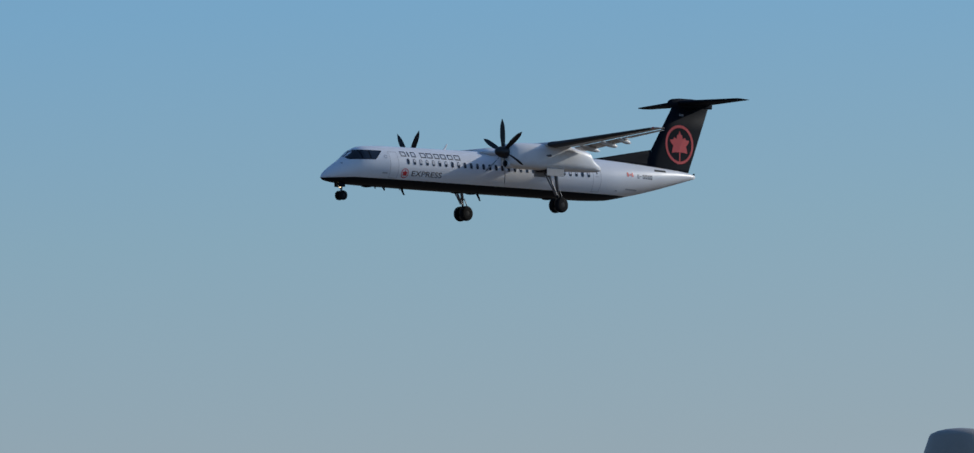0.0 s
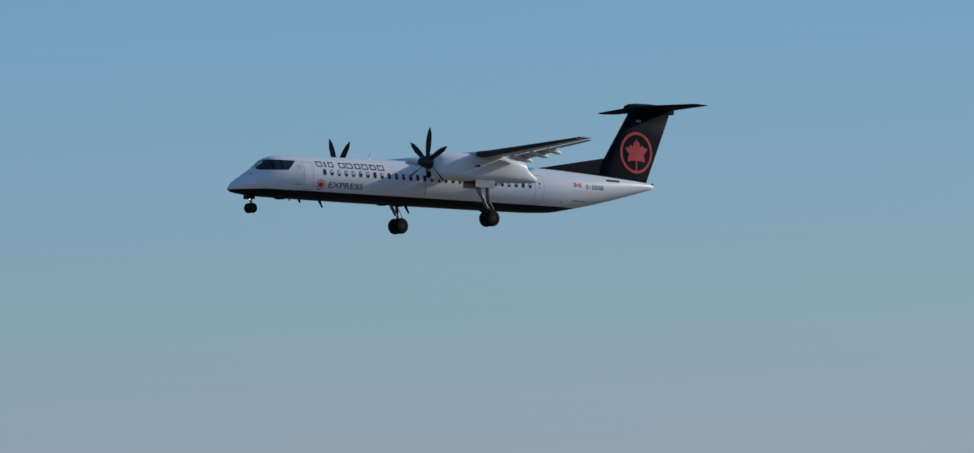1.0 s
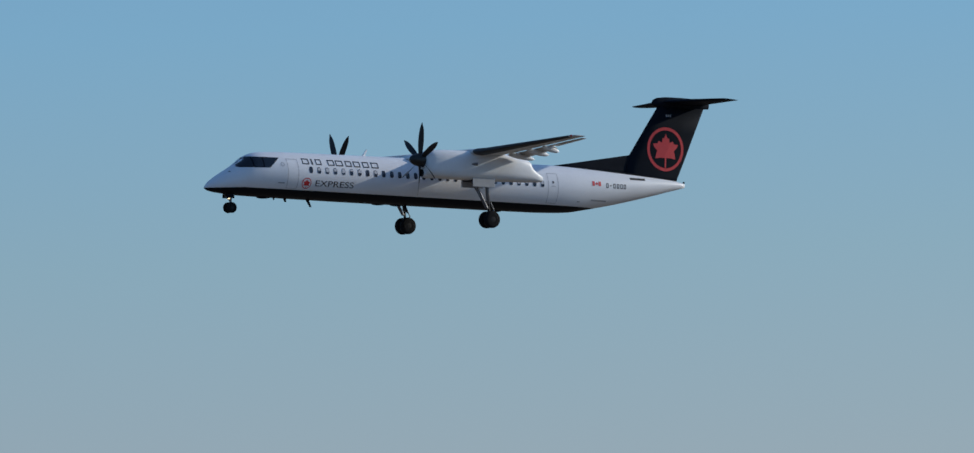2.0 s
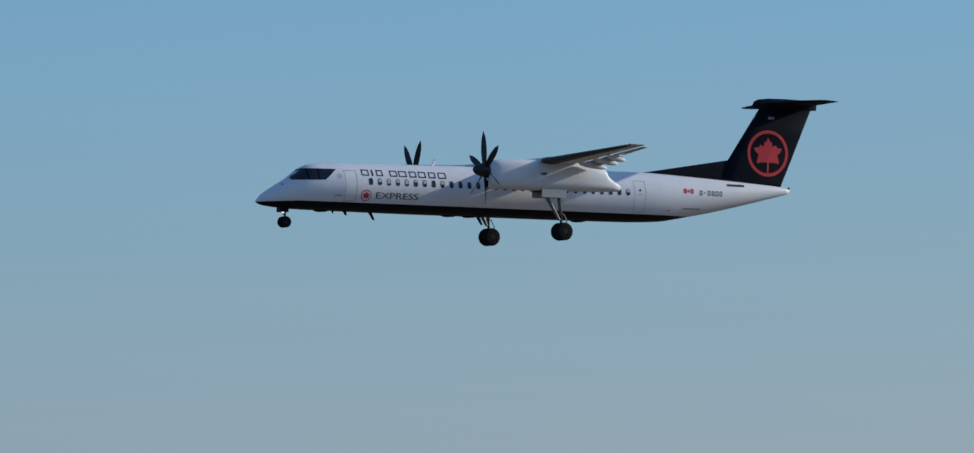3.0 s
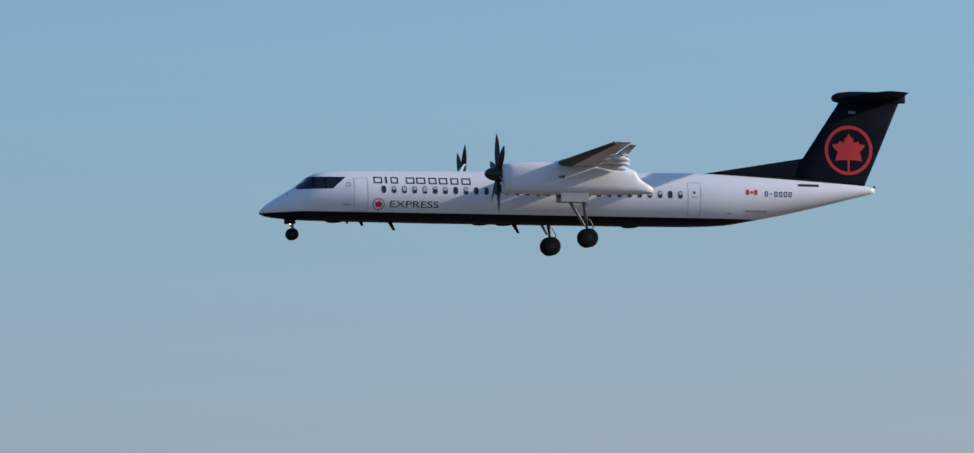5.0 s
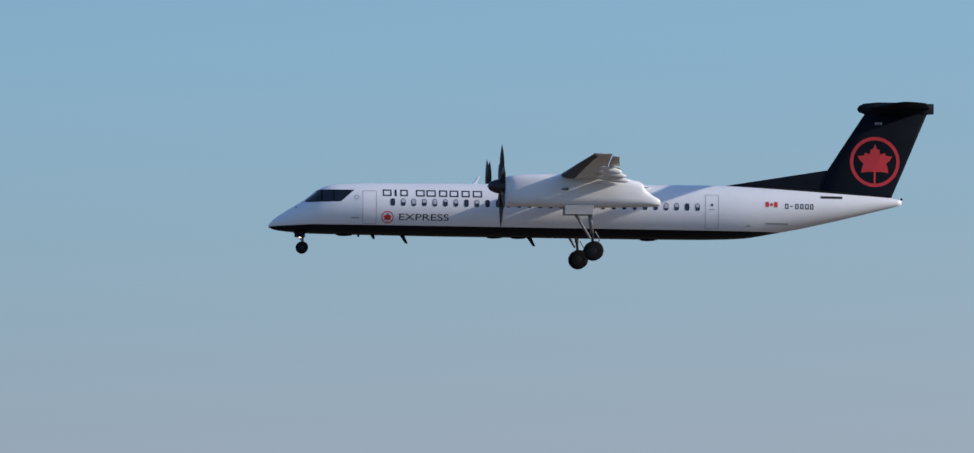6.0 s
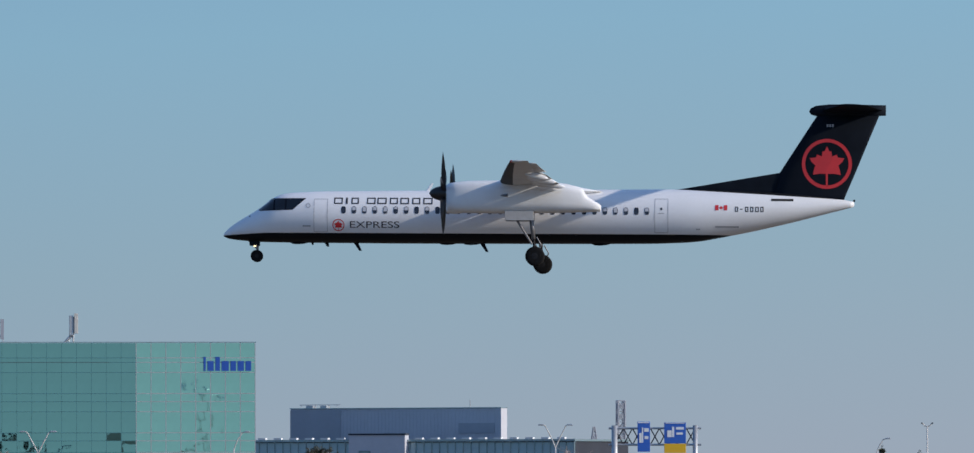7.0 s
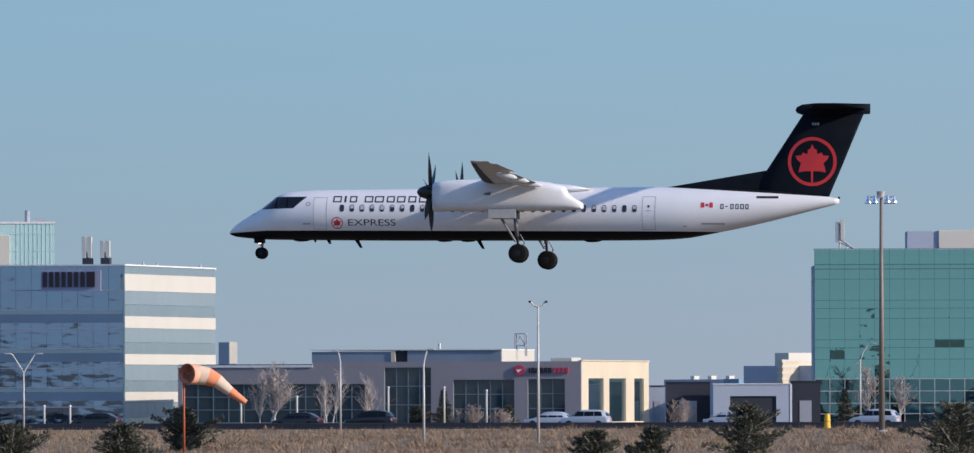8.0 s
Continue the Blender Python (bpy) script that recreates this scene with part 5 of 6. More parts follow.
# ---- tall lamp masts ----
def build_mast(az, el):
    h = 18.0
    d = (h - 3) / math.tan(radians(el))
    x, y, _ = spot(az, d)
    ob = tagged(new("floodlight_mast"), "tall brown steel mast with a ring of floodlights", "lamp post", "floodlight masts")
    ob.matrix_basis = pose(x, y, 0, 0, 0, az)
    bm = bmesh.new()
    tube_bm(bm, (0, 0, 0), (0, 0, h - 0.3), 0.24, 0.11, 14)
    part("pole", bm, M_MAST, ob, smooth=True)
    bm = bmesh.new()
    tube_bm(bm, (0, 0, h - 0.5), (0, 0, h - 0.35), 0.35, n=16)
    tube_bm(bm, (0, 0, h - 0.35), (0, 0, h), 0.30, 0.34, 16)
    part("hub", bm, M_GALV, ob, smooth=False)
    for k in range(6):
        a = math.pi / 3 * k
        c, s = math.cos(a), math.sin(a)
        bm = bmesh.new()
        tube_bm(bm, (0.2 * c, 0.2 * s, h - 0.42), (0.92 * c, 0.92 * s, h - 0.42), 0.035, n=6)
        arm = part("arm", bm, M_MAST, ob)
        rings = [[(0.94 * c + r * math.cos(b), 0.94 * s + r * math.sin(b), h - 0.32 - z) for b in (2 * math.pi * j / 16 for j in range(16))]
                 for z, r in ((0, 0.07), (0.06, 0.11), (0.22, 0.13), (0.34, 0.21), (0.52, 0.26), (0.60, 0.26))]
        put("floodlight", mesh_from("floodlight", *loft(rings), M_ALU), arm, None, "bell-shaped aluminium floodlight")
    bm = bmesh.new()
    tube_bm(bm, (0, 0, 0), (0, 0, 0.25), 0.42, n=14)
    part("base_plate", bm, M_GALV, ob)
    return ob


for az, el in ((-11.383, 1.264), (-3.476, 1.365), (3.789, 1.204), (11.767, 1.096)):
    build_mast(az, el)


# ---- street lamps ----
def build_lamp(az, d, h, kind):
    x, y, _ = spot(az, d)
    ob = tagged(new("street_lamp"), {"single": "galvanised street lamp with one leaning arm", "double": "galvanised street lamp with two arms", "post": "short white parking post", "tall": "tall thin lamp post with two small heads"}[kind], "street lamp", "street lamps")
    ob.matrix_basis = pose(x, y, 0, 0, 0, az)
    bm = bmesh.new()
    if kind == "post":
        tube_bm(bm, (0, 0, 0), (0, 0, h), 0.10, 0.09, 8)
        part("pole", bm, M_PALEW, ob, smooth=True)
        bm = bmesh.new()
        tube_bm(bm, (0, 0, h), (0, 0, h + 0.15), 0.16, 0.10, 8)
        part("cap", bm, M_GALV, ob)
        return
    z0 = h - {"single": 0.9 if az in (14.710, 14.257) else 1.5, "double": h * 0.24, "tall": 0.3}[kind]
    tube_bm(bm, (0, 0, 0), (0, 0, z0), 0.095, 0.06, 10)
    part("pole", bm, M_POLE, ob, smooth=True)
    arms = {"single": [(-1 if az == 14.710 else 1, 0.28 if az in (14.710, 14.257) else 1.0)], "double": [(-1, 1.1), (1, 1.1)], "tall": [(-1, 0.42), (1, 0.42)]}[kind]
    for s, w in arms:
        bm = bmesh.new()
        if kind == "double":
            pts = [Vector((0, 0, z0 - 0.05)), Vector((s * w * 0.45, 0, z0 + (h - z0) * 0.5)), Vector((s * w * 0.85, 0, z0 + (h - z0) * 0.93)), Vector((s * w, 0, h))]
        elif kind == "single":
            pts = [Vector((0, 0, z0 - 0.05)), Vector((s * w * 0.35, 0, z0 + (h - z0) * 0.55)), Vector((s * w * 0.75, 0, z0 + (h - z0) * 0.94)), Vector((s * w, 0, h))]
        else:
            pts = [Vector((0, 0, z0 - 0.05)), Vector((s * w * 0.7, 0, z0 + 0.05)), Vector((s * w, 0, h - 0.05))]
        for p, q in zip(pts, pts[1:]):
            tube_bm(bm, p, q, 0.055, 0.05, 8)
        arm = part("arm", bm, M_POLE, ob)
        e = pts[-1]
        bm = bmesh.new()
        box_bm(bm, (min(e.x, e.x + s * ({"double": 0.55, "single": 0.42, "tall": 0.16}[kind])), -0.13, e.z - 0.06), (max(e.x, e.x + s * ({"double": 0.55, "single": 0.42, "tall": 0.16}[kind])), 0.13, e.z + 0.08), bevel=0.05)
        part("lamp_head", bm, M_GALV if kind != "tall" else M_DGREY, arm)


LAMPS = [(16.431, 900, 0.227, "double"), (14.710, 900, 0.239, "single"), (14.257, 650, 0.244, "single"), (13.634, 640, 0.506, "tall"), (11.232, 940, 0.281, "single"),
         (9.333, 940, 0.297, "double"), (8.269, 940, 0.294, "single"), (11.883, 980, 0.269, "single"), (6.52, 1000, 0.328, "double"),
         (4.5, 1000, 0.335, "tall"), (4.78, 1000, 0.25, "single"), (15.251, 950, -0.047, "post"), (14.947, 950, -0.014, "post"), (14.45, 950, 0.035, "post"), (14.146, 950, 0.035, "post"),
         (13.916, 950, 0.017, "post"), (16.32, 950, -0.06, "post"), (16.18, 950, -0.06, "post"), (7.53, 1100, 0.07, "post"), (7.44, 1100, 0.07, "post")]
for az, d, el, kind in LAMPS:
    build_lamp(az, d, 3 + d * math.tan(radians(el)), kind)


# ---- sign gantry and lattice towers ----
def build_gantry():
    d = 900
    L, R = spot(6.199, d), spot(5.760, d)
    ob, W = site("sign_gantry", L, R, "steel road-sign gantry with blue and yellow signs", "sign gantry")
    top = 3 + d * math.tan(radians(0.318))
    for x, r in ((0, 0.26), (W, 0.22)):
        bm = bmesh.new()
        tube_bm(bm, (x, 0, 0), (x, 0, top + 0.1), r, r, 12)
        part("post", bm, M_GALV, ob, smooth=True)
    for z in (top - 0.15, top - 1.55):
        bm = bmesh.new()
        tube_bm(bm, (-0.5, 0, z), (W + 0.5, 0, z), 0.09, n=8)
        part("chord", bm, M_GALV, ob)
    bm = bmesh.new()
    n = 9
    for k in range(n):
        x0, x1 = W * k / n, W * (k + 1) / n
        tube_bm(bm, (x0, 0, top - 1.55 if k % 2 else top - 0.15), (x1, 0, top - 0.15 if k % 2 else top - 1.55), 0.05, n=6)
        tube_bm(bm, (x0, 0.5, top - 0.15 if k % 2 else top - 1.55), (x1, 0.5, top - 1.55 if k % 2 else top - 0.15), 0.05, n=6)
    part("lacing", bm, M_DGREY, ob)
    for a, b, z0, z1, mm in ((6.074, 6.006, 0.181, 0.345, M_BLUES), (5.929, 5.811, 0.226, 0.340, M_BLUES), (5.929, 5.811, 0.174, 0.224, M_YELS)):
        x0, x1 = (6.199 - a) / 0.439 * W, (6.199 - b) / 0.439 * W
        q0, q1 = 3 + d * math.tan(radians(z0)), 3 + d * math.tan(radians(z1))
        s = block("sign_panel", ob, (x0, -0.3, q0), (x1, -0.18, q1), mm, "yellow sign panel" if mm is M_YELS else "blue sign panel with pale bars", 0.02)
        if mm is M_BLUES:
            w, h = x1 - x0, q1 - q0
            for fx0, fx1, fz0, fz1 in ((0.14, 0.34, 0.30, 0.62), (0.36, 0.46, 0.30, 0.80), (0.54, 0.90, 0.66, 0.78), (0.56, 0.86, 0.42, 0.52), (0.06, 0.94, 0.95, 0.985)):
                block("sign_bar", s, (x0 + fx0 * w, -0.325, q0 + fz0 * h), (x0 + fx1 * w, -0.302, q0 + fz1 * h), M_WHITES)


def build_lattice(name, az, d, el, half0, half1, label):
    x, y, _ = spot(az, d)
    h = 3 + d * math.tan(radians(el))
    ob = tagged(new(name), label, "lattice tower")
    ob.matrix_basis = pose(x, y, 0, 0, 0, 20)
    bm = bmesh.new()
    n = 10
    def corner(k, z):
        w = half0 + (half1 - half0) * z / h
        return Vector(((-1, 1, 1, -1)[k % 4] * w, (-1, -1, 1, 1)[k % 4] * w, z))
    for k in range(4):
        tube_bm(bm, corner(k, 0), corner(k, h), 0.13, 0.10, 5)
        for i in range(n):
            z0, z1 = h * i / n, h * (i + 1) / n
            tube_bm(bm, corner(k, z0), corner(k + 1, z1), 0.07, n=4)
            tube_bm(bm, corner(k + 1, z0), corner(k, z1), 0.07, n=4)
            tube_bm(bm, corner(k, z1), corner(k + 1, z1), 0.07, n=4)
    part("lattice", bm, M_GREYB, ob)


build_gantry()
build_lattice("lattice_tower", 6.165, 1500, 0.459, 0.55, 0.52, "square dark lattice tower")
build_lattice("transmission_tower", 6.31, 2000, 0.317, 1.9, 0.15, "distant tapering lattice pylon")


# ---- windsock ----
def build_windsock():
    d = 535
    x, y, _ = spot(15.561, d)
    ob = tagged(new("windsock"), "orange and white banded windsock on an orange-red pole", "windsock")
    ob.matrix_basis = pose(x, y, 0, 0, 0, 15.5)
    h = 3 + d * math.tan(radians(0.110))
    bm = bmesh.new()
    tube_bm(bm, (0, 0, 0), (0, 0, h + 0.12), 0.07, 0.05, 10)
    part("pole", bm, M_REDP, ob, smooth=True)
    pts = [Vector((0.16, -0.55, h + 0.05)), Vector((0.58, 0.0, h + 0.03)), Vector((1.2, 0.1, h - 0.08)), Vector((1.7, 0.15, h - 0.32)), Vector((2.35, 0.2, h - 0.85)), Vector((3.15, 0.25, h - 1.42))]
    rad = [0.50, 0.52, 0.46, 0.36, 0.25, 0.15]
    cols = [M_SALMON, M_FADED, M_ORANGE, M_FADED, M_ORANGE]
    ways = [(pts[min(i + 1, 5)] - pts[max(i - 1, 0)]).normalized() for i in range(6)]
    for i in range(5):
        rings = []
        for k in (0, 0.5, 1):
            p, r = pts[i].lerp(pts[i + 1], k), rad[i] + (rad[i + 1] - rad[i]) * k
            t = ways[i].lerp(ways[i + 1], k).normalized()
            q = t.to_track_quat("Z", "Y").to_matrix()
            rings.append([p + q @ Vector((r * math.cos(a) * (1 + 0.05 * math.sin(3 * a + i)), r * math.sin(a), 0)) for a in (2 * math.pi * j / 20 for j in range(20))])
        v, f = loft(rings, cap=False)
        put("sock_band", mesh_from("sock_band", v, f, cols[i]), ob)
    bm = bmesh.new()
    p, t = pts[0], (pts[1] - pts[0]).normalized()
    for j in range(20):
        q = t.to_track_quat("Z", "Y").to_matrix()
        a, b = 2 * math.pi * j / 20, 2 * math.pi * (j + 1) / 20
        tube_bm(bm, p + q @ Vector((0.5 * math.cos(a), 0.5 * math.sin(a), 0)), p + q @ Vector((0.5 * math.cos(b), 0.5 * math.sin(b), 0)), 0.035, n=6)
    for a in (0.3, 2.4, 4.5):
        tube_bm(bm, p + q @ Vector((0.5 * math.cos(a), 0.5 * math.sin(a), 0)), p + t * 0.25, 0.03, n=6)
    part("hoop", bm, M_REDP, ob, "orange-red steel hoop")


build_windsock()


# ---- near lamp head at the edge of the first view ----
def build_near_lamp():
    d = 150
    x, y, _ = spot(-40.19, d)
    top = 3 + d * math.tan(radians(2.325))
    ob = tagged(new("area_lamp"), "grey bell-shaped area lamp on a steel pole", "lamp post")
    ob.matrix_basis = pose(x, y, 0)
    bm = bmesh.new()
    tube_bm(bm, (0, 0, 0), (0, 0, top - 0.55), 0.10, 0.08, 12)
    part("pole", bm, M_GALV, ob, smooth=True)
    rings = [[(r * math.cos(b), r * math.sin(b), top - z) for b in (2 * math.pi * j / 32 for j in range(32))] for z, r in ((0, 0.02), (0.015, 0.2), (0.04, 0.32), (0.085, 0.425), (0.12, 0.45), (0.35, 0.53), (0.55, 0.57), (0.6, 0.55))]
    put("shade", mesh_from("shade", *loft(rings), M_DSHADE), ob, None, "dark grey bell-shaped shade")


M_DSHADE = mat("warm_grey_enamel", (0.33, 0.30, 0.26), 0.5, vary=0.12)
build_near_lamp()


# ---- cars ----
def car_paint(name, c):
    return mat(name, c, 0.3, 0.0, vary=0.04, coat=0.4)


CAR_PAINTS = {"white": car_paint("white_car_paint", (0.75, 0.76, 0.78)), "silver": car_paint("silver_car_paint", (0.45, 0.50, 0.58)), "black": car_paint("black_car_paint", (0.008, 0.008, 0.010))}
M_CARGL = mat("tinted_car_glass", (0.007, 0.009, 0.013), 0.12, vary=0.05, spec=0.2)
M_TAIL = mat("red_tail_lamp", (0.55, 0.02, 0.02), 0.3)
M_HEADL = mat("clear_headlamp", (0.8, 0.8, 0.78), 0.15)


def build_car(colour, suv):
    """Faces -x. Origin on the road under its middle."""
    ob = tagged(new("car"), f"{colour} {'SUV' if suv else 'sedan'} driving on the road", "car", "cars on the road")
    k = 1.0 if suv else 0.9
    half = 0.88
    roof = 1.62 if suv else 1.44
    low = [(-2.02, 0.30), (-2.12, 0.42), (-2.14, 0.58), (-2.06, 0.74 * k), (-1.80, 0.86 * k), (-1.15, 0.99 * k), (0.4, 1.03 * k), (1.75, 1.06 * k), (2.02, 1.02 * k), (2.12, 0.85 * k), (2.15, 0.55), (2.05, 0.30)]
    rings = []
    for y, s in ((-half, 0.90), (-half * 0.985, 0.965), (-half * 0.93, 1.0), (half * 0.93, 1.0), (half * 0.985, 0.965), (half, 0.90)):
        rings.append([(x * (s if abs(x) > 1.9 else 1), y, 0.60 + (z - 0.60) * s) for x, z in low])
    put("body", mesh_from("body", *loft(rings), CAR_PAINTS[colour]), ob)
    cab = [(-1.22, 0.97 * k), (-0.85, 1.22 * k), (-0.42, roof - 0.08), (0.0, roof - 0.01), (0.5, roof), (1.1, roof - 0.03), (1.62 if suv else 1.35, roof - 0.12), (1.85 if suv else 1.65, roof - 0.30), (2.02 if suv else 1.92, 1.0 * k)]
    rings = []
    for y, s in ((-0.80, 0.88), (-0.76, 0.97), (-0.66, 1.0), (0.66, 1.0), (0.76, 0.97), (0.80, 0.88)):
        rings.append([(x, y * (1 - 0.22 * max(0, z - 0.95)), 0.95 * k + (z - 0.95 * k) * s) for x, z in cab])
    put("cabin", mesh_from("cabin", *loft(rings), CAR_PAINTS[colour]), ob)
    for s in (-1, 1):
        for a, b in ((-0.95, -0.05), (0.02, 0.85), (0.92, 1.66 if suv else 1.45)):
            z0, z1 = 1.03 * k + 0.02, roof - 0.16
            sl0 = 0.42 if a < -0.5 else 0.0
            sl1 = (0.16 if suv else 0.38) if b > 1 else 0.0
            vs = [(a, s * 0.805, z0), (b, s * 0.805, z0), (b - sl1, s * 0.725, z1), (a + sl0, s * 0.725, z1)]
            vs += [(x, y - s * 0.03, z) for x, y, z in vs]
            fs = [(0, 1, 2, 3), (7, 6, 5, 4), (0, 4, 5, 1), (1, 5, 6, 2), (2, 6, 7, 3), (3, 7, 4, 0)]
            put("side_window", mesh_from("side_window", vs, fs, M_CARGL, False), ob)
        bm = bmesh.new()
        box_bm(bm, (1.98, s * 0.70 - 0.13, 0.74), (2.15, s * 0.70 + 0.13, 0.92), bevel=0.03)
        part("tail_lamp", bm, M_TAIL, ob)
        bm = bmesh.new()
        box_bm(bm, (-2.13, s * 0.64 - 0.18, 0.60), (-1.95, s * 0.64 + 0.18, 0.73), bevel=0.03)
        part("headlamp", bm, M_HEADL, ob)
        for x in (-1.36, 1.32):
            build_wheel(ob, (x, s * 0.80, 0.34), 0.34, 0.24)
    vs = [(-1.18, -0.66, 1.02 * k), (-1.18, 0.66, 1.02 * k), (-0.50, 0.58, roof - 0.11), (-0.50, -0.58, roof - 0.11)]
    vs += [(x - 0.03, y, z + 0.02) for x, y, z in vs]
    put("windscreen", mesh_from("windscreen", vs, [(3, 2, 1, 0), (4, 5, 6, 7), (0, 1, 5, 4), (1, 2, 6, 5), (2, 3, 7, 6), (3, 0, 4, 7)], M_CARGL, False), ob)
    x0, x1 = (2.02, 1.84) if suv else (1.92, 1.62)
    vs = [(x0, -0.62, 1.05 * k), (x0, 0.62, 1.05 * k), (x1, 0.56, roof - 0.29), (x1, -0.56, roof - 0.29)]
    vs += [(x + 0.03, y, z + 0.02) for x, y, z in vs]
    put("rear_window", mesh_from("rear_window", vs, [(0, 1, 2, 3), (7, 6, 5, 4), (4, 5, 1, 0), (5, 6, 2, 1), (6, 7, 3, 2), (7, 4, 0, 3)], M_CARGL, False), ob)
    return ob


# bearing of the front bumper at the end of the clip, lane, colour, body
TRAFFIC = [(16.163, 903, "black", False), (15.072, 903, "black", False), (14.677, 897, "black", True), (13.701, 903, "silver", False), (13.505, 897, "silver", True), (12.73, 903, "silver", False),
           (11.935, 897, "silver", True), (11.157, 897, "white", False), (10.80, 903, "white", True), (10.32, 897, "black", False)]
CARS = [(build_car(c, s), -y * math.tan(radians(az)) + 2.15, y) for az, y, c, s in TRAFFIC]
CAR_SPEED = 23.0


# ---- orange barrel ----
x, y, _ = spot(12.063, 890)
ob = tagged(new("traffic_barrel"), "orange traffic barrel beside the road", "traffic barrel")
ob.matrix_basis = pose(x, y, 0)
bm = bmesh.new()
tube_bm(bm, (0, 0, 0), (0, 0, 0.62), 0.30, 0.24, 14)
part("lower_drum", bm, M_YELS, ob)
bm = bmesh.new()
tube_bm(bm, (0, 0, 0.66), (0, 0, 1.25), 0.28, 0.20, 14)
part("upper_drum", bm, M_YELS, ob)
bm = bmesh.new()
tube_bm(bm, (0, 0, 0.62), (0, 0, 0.66), 0.2, n=14)
part("neck", bm, M_DGREY, ob)


# ---- trees ----
def twig_tree(az, d, top, width, seed, material=None, name="bare_tree", stems=1):
    """A leafless tree: trunk, limbs and fine twigs as tapered rods."""
    rnd = random.Random(seed)
    x, y, _ = spot(az, d)
    shrub = stems > 4
    ob = tagged(new(name), "leafless brown shrub beside the parking lot" if shrub else "leafless winter tree with pale grey limbs", "shrub" if shrub else "tree", "bare trees")
    ob.matrix_basis = pose(x, y, 0, 0, 0, rnd.uniform(0, 360))
    woods, twig_v, twig_f = [], [], []

    def rod(V, F, a, b, ra, rb, n):
        q = (b - a).to_track_quat("Z", "Y").to_matrix()
        base = len(V)
        for p, r in ((a, ra), (b, rb)):
            V.extend(p + q @ Vector((r * math.cos(6.2832 * j / n), r * math.sin(6.2832 * j / n), 0)) for j in range(n))
        for j in range(n):
            k = (j + 1) % n
            F.append((base + j, base + k, base + n + k, base + n + j))

    def bough(p, way, length, r, depth):
        """A limb that bends upwards and splits into finer ones."""
        n = 4 if depth < 2 else 2
        for i in range(n):
            way = (way + Vector((rnd.gauss(0, 0.13), rnd.gauss(0, 0.13), 0.13))).normalized()
            q = p + way * length / n
            k0, k1 = 1 - 0.6 * i / n, 1 - 0.6 * (i + 1) / n
            if depth < 1:
                rod(*woods[-1], p, q, r * k0, r * k1, 5)
            else:
                rod(twig_v, twig_f, p, q, max(0.011, r * k0), max(0.006, r * k1), 3)
            p = q
            if depth < 2:
                for _ in range(2 if shrub or width > 6 else rnd.choice((0, 1, 1, 2))):
                    a = rnd.uniform(0, 6.2832)
                    bough(q, (way + Vector((math.cos(a), math.sin(a), 0.25)) * rnd.uniform(0.45, 0.9)).normalized(), length * rnd.uniform(0.3, 0.55), r * 0.45, depth + 1)

    for s in range(stems):
        wood_v, wood_f = [], []
        woods.append((wood_v, wood_f))
        a = rnd.uniform(0, 6.28)
        foot = Vector((math.cos(a), math.sin(a), 0)) * (rnd.uniform(0, width * (0.33 if shrub else 0.2)) if stems > 1 else 0)
        tall = top * (rnd.uniform(0.6, 1.0) if s else 1.0)
        p, lean = foot, Vector((rnd.gauss(0, 0.05), rnd.gauss(0, 0.05), 1)).normalized()
        m = 9
        for i in range(m):
            q = p + (lean + Vector((rnd.gauss(0, 0.07), rnd.gauss(0, 0.07), 0))).normalized() * tall * 0.9 / m
            w0 = (0.007 * top + 0.022) * (0.6 if shrub else 1)
            rod(wood_v, wood_f, p, q, w0 * (1 - 0.85 * i / m), w0 * (1 - 0.85 * (i + 1) / m), 6)
            p = q
            if i >= (0 if shrub else 1):
                for _ in range(2 if shrub else 3):
                    b = rnd.uniform(0, 6.28)
                    out = rnd.uniform(0.45, 0.9) if stems > 4 else rnd.uniform(0.3, 0.6) if width > 6 else rnd.uniform(0.10, 0.28)
                    bough(q, Vector((math.cos(b) * out, math.sin(b) * out, 1)).normalized(), tall * (0.42 - 0.30 * i / m) * rnd.uniform(0.7, 1.15), w0 * 0.45, 0 if not shrub else 1)
    every = [v for w in woods for v in w[0]] + twig_v
    zmax = max(v.z for v in every)
    k = top / zmax
    rmax = sorted(math.hypot(v.x, v.y) for v in every)[int(0.97 * len(every))]
    kx = (width / 2) / rmax
    sc = lambda V: [(v.x * kx, v.y * kx, max(-0.05, v.z * k)) for v in V]
    for wv, wf in woods:
        put("trunk", mesh_from("trunk", sc(wv), wf, M_BARK), ob)
    put("crown", mesh_from("crown", sc(twig_v), twig_f, material or M_TWIG), ob)
    return ob


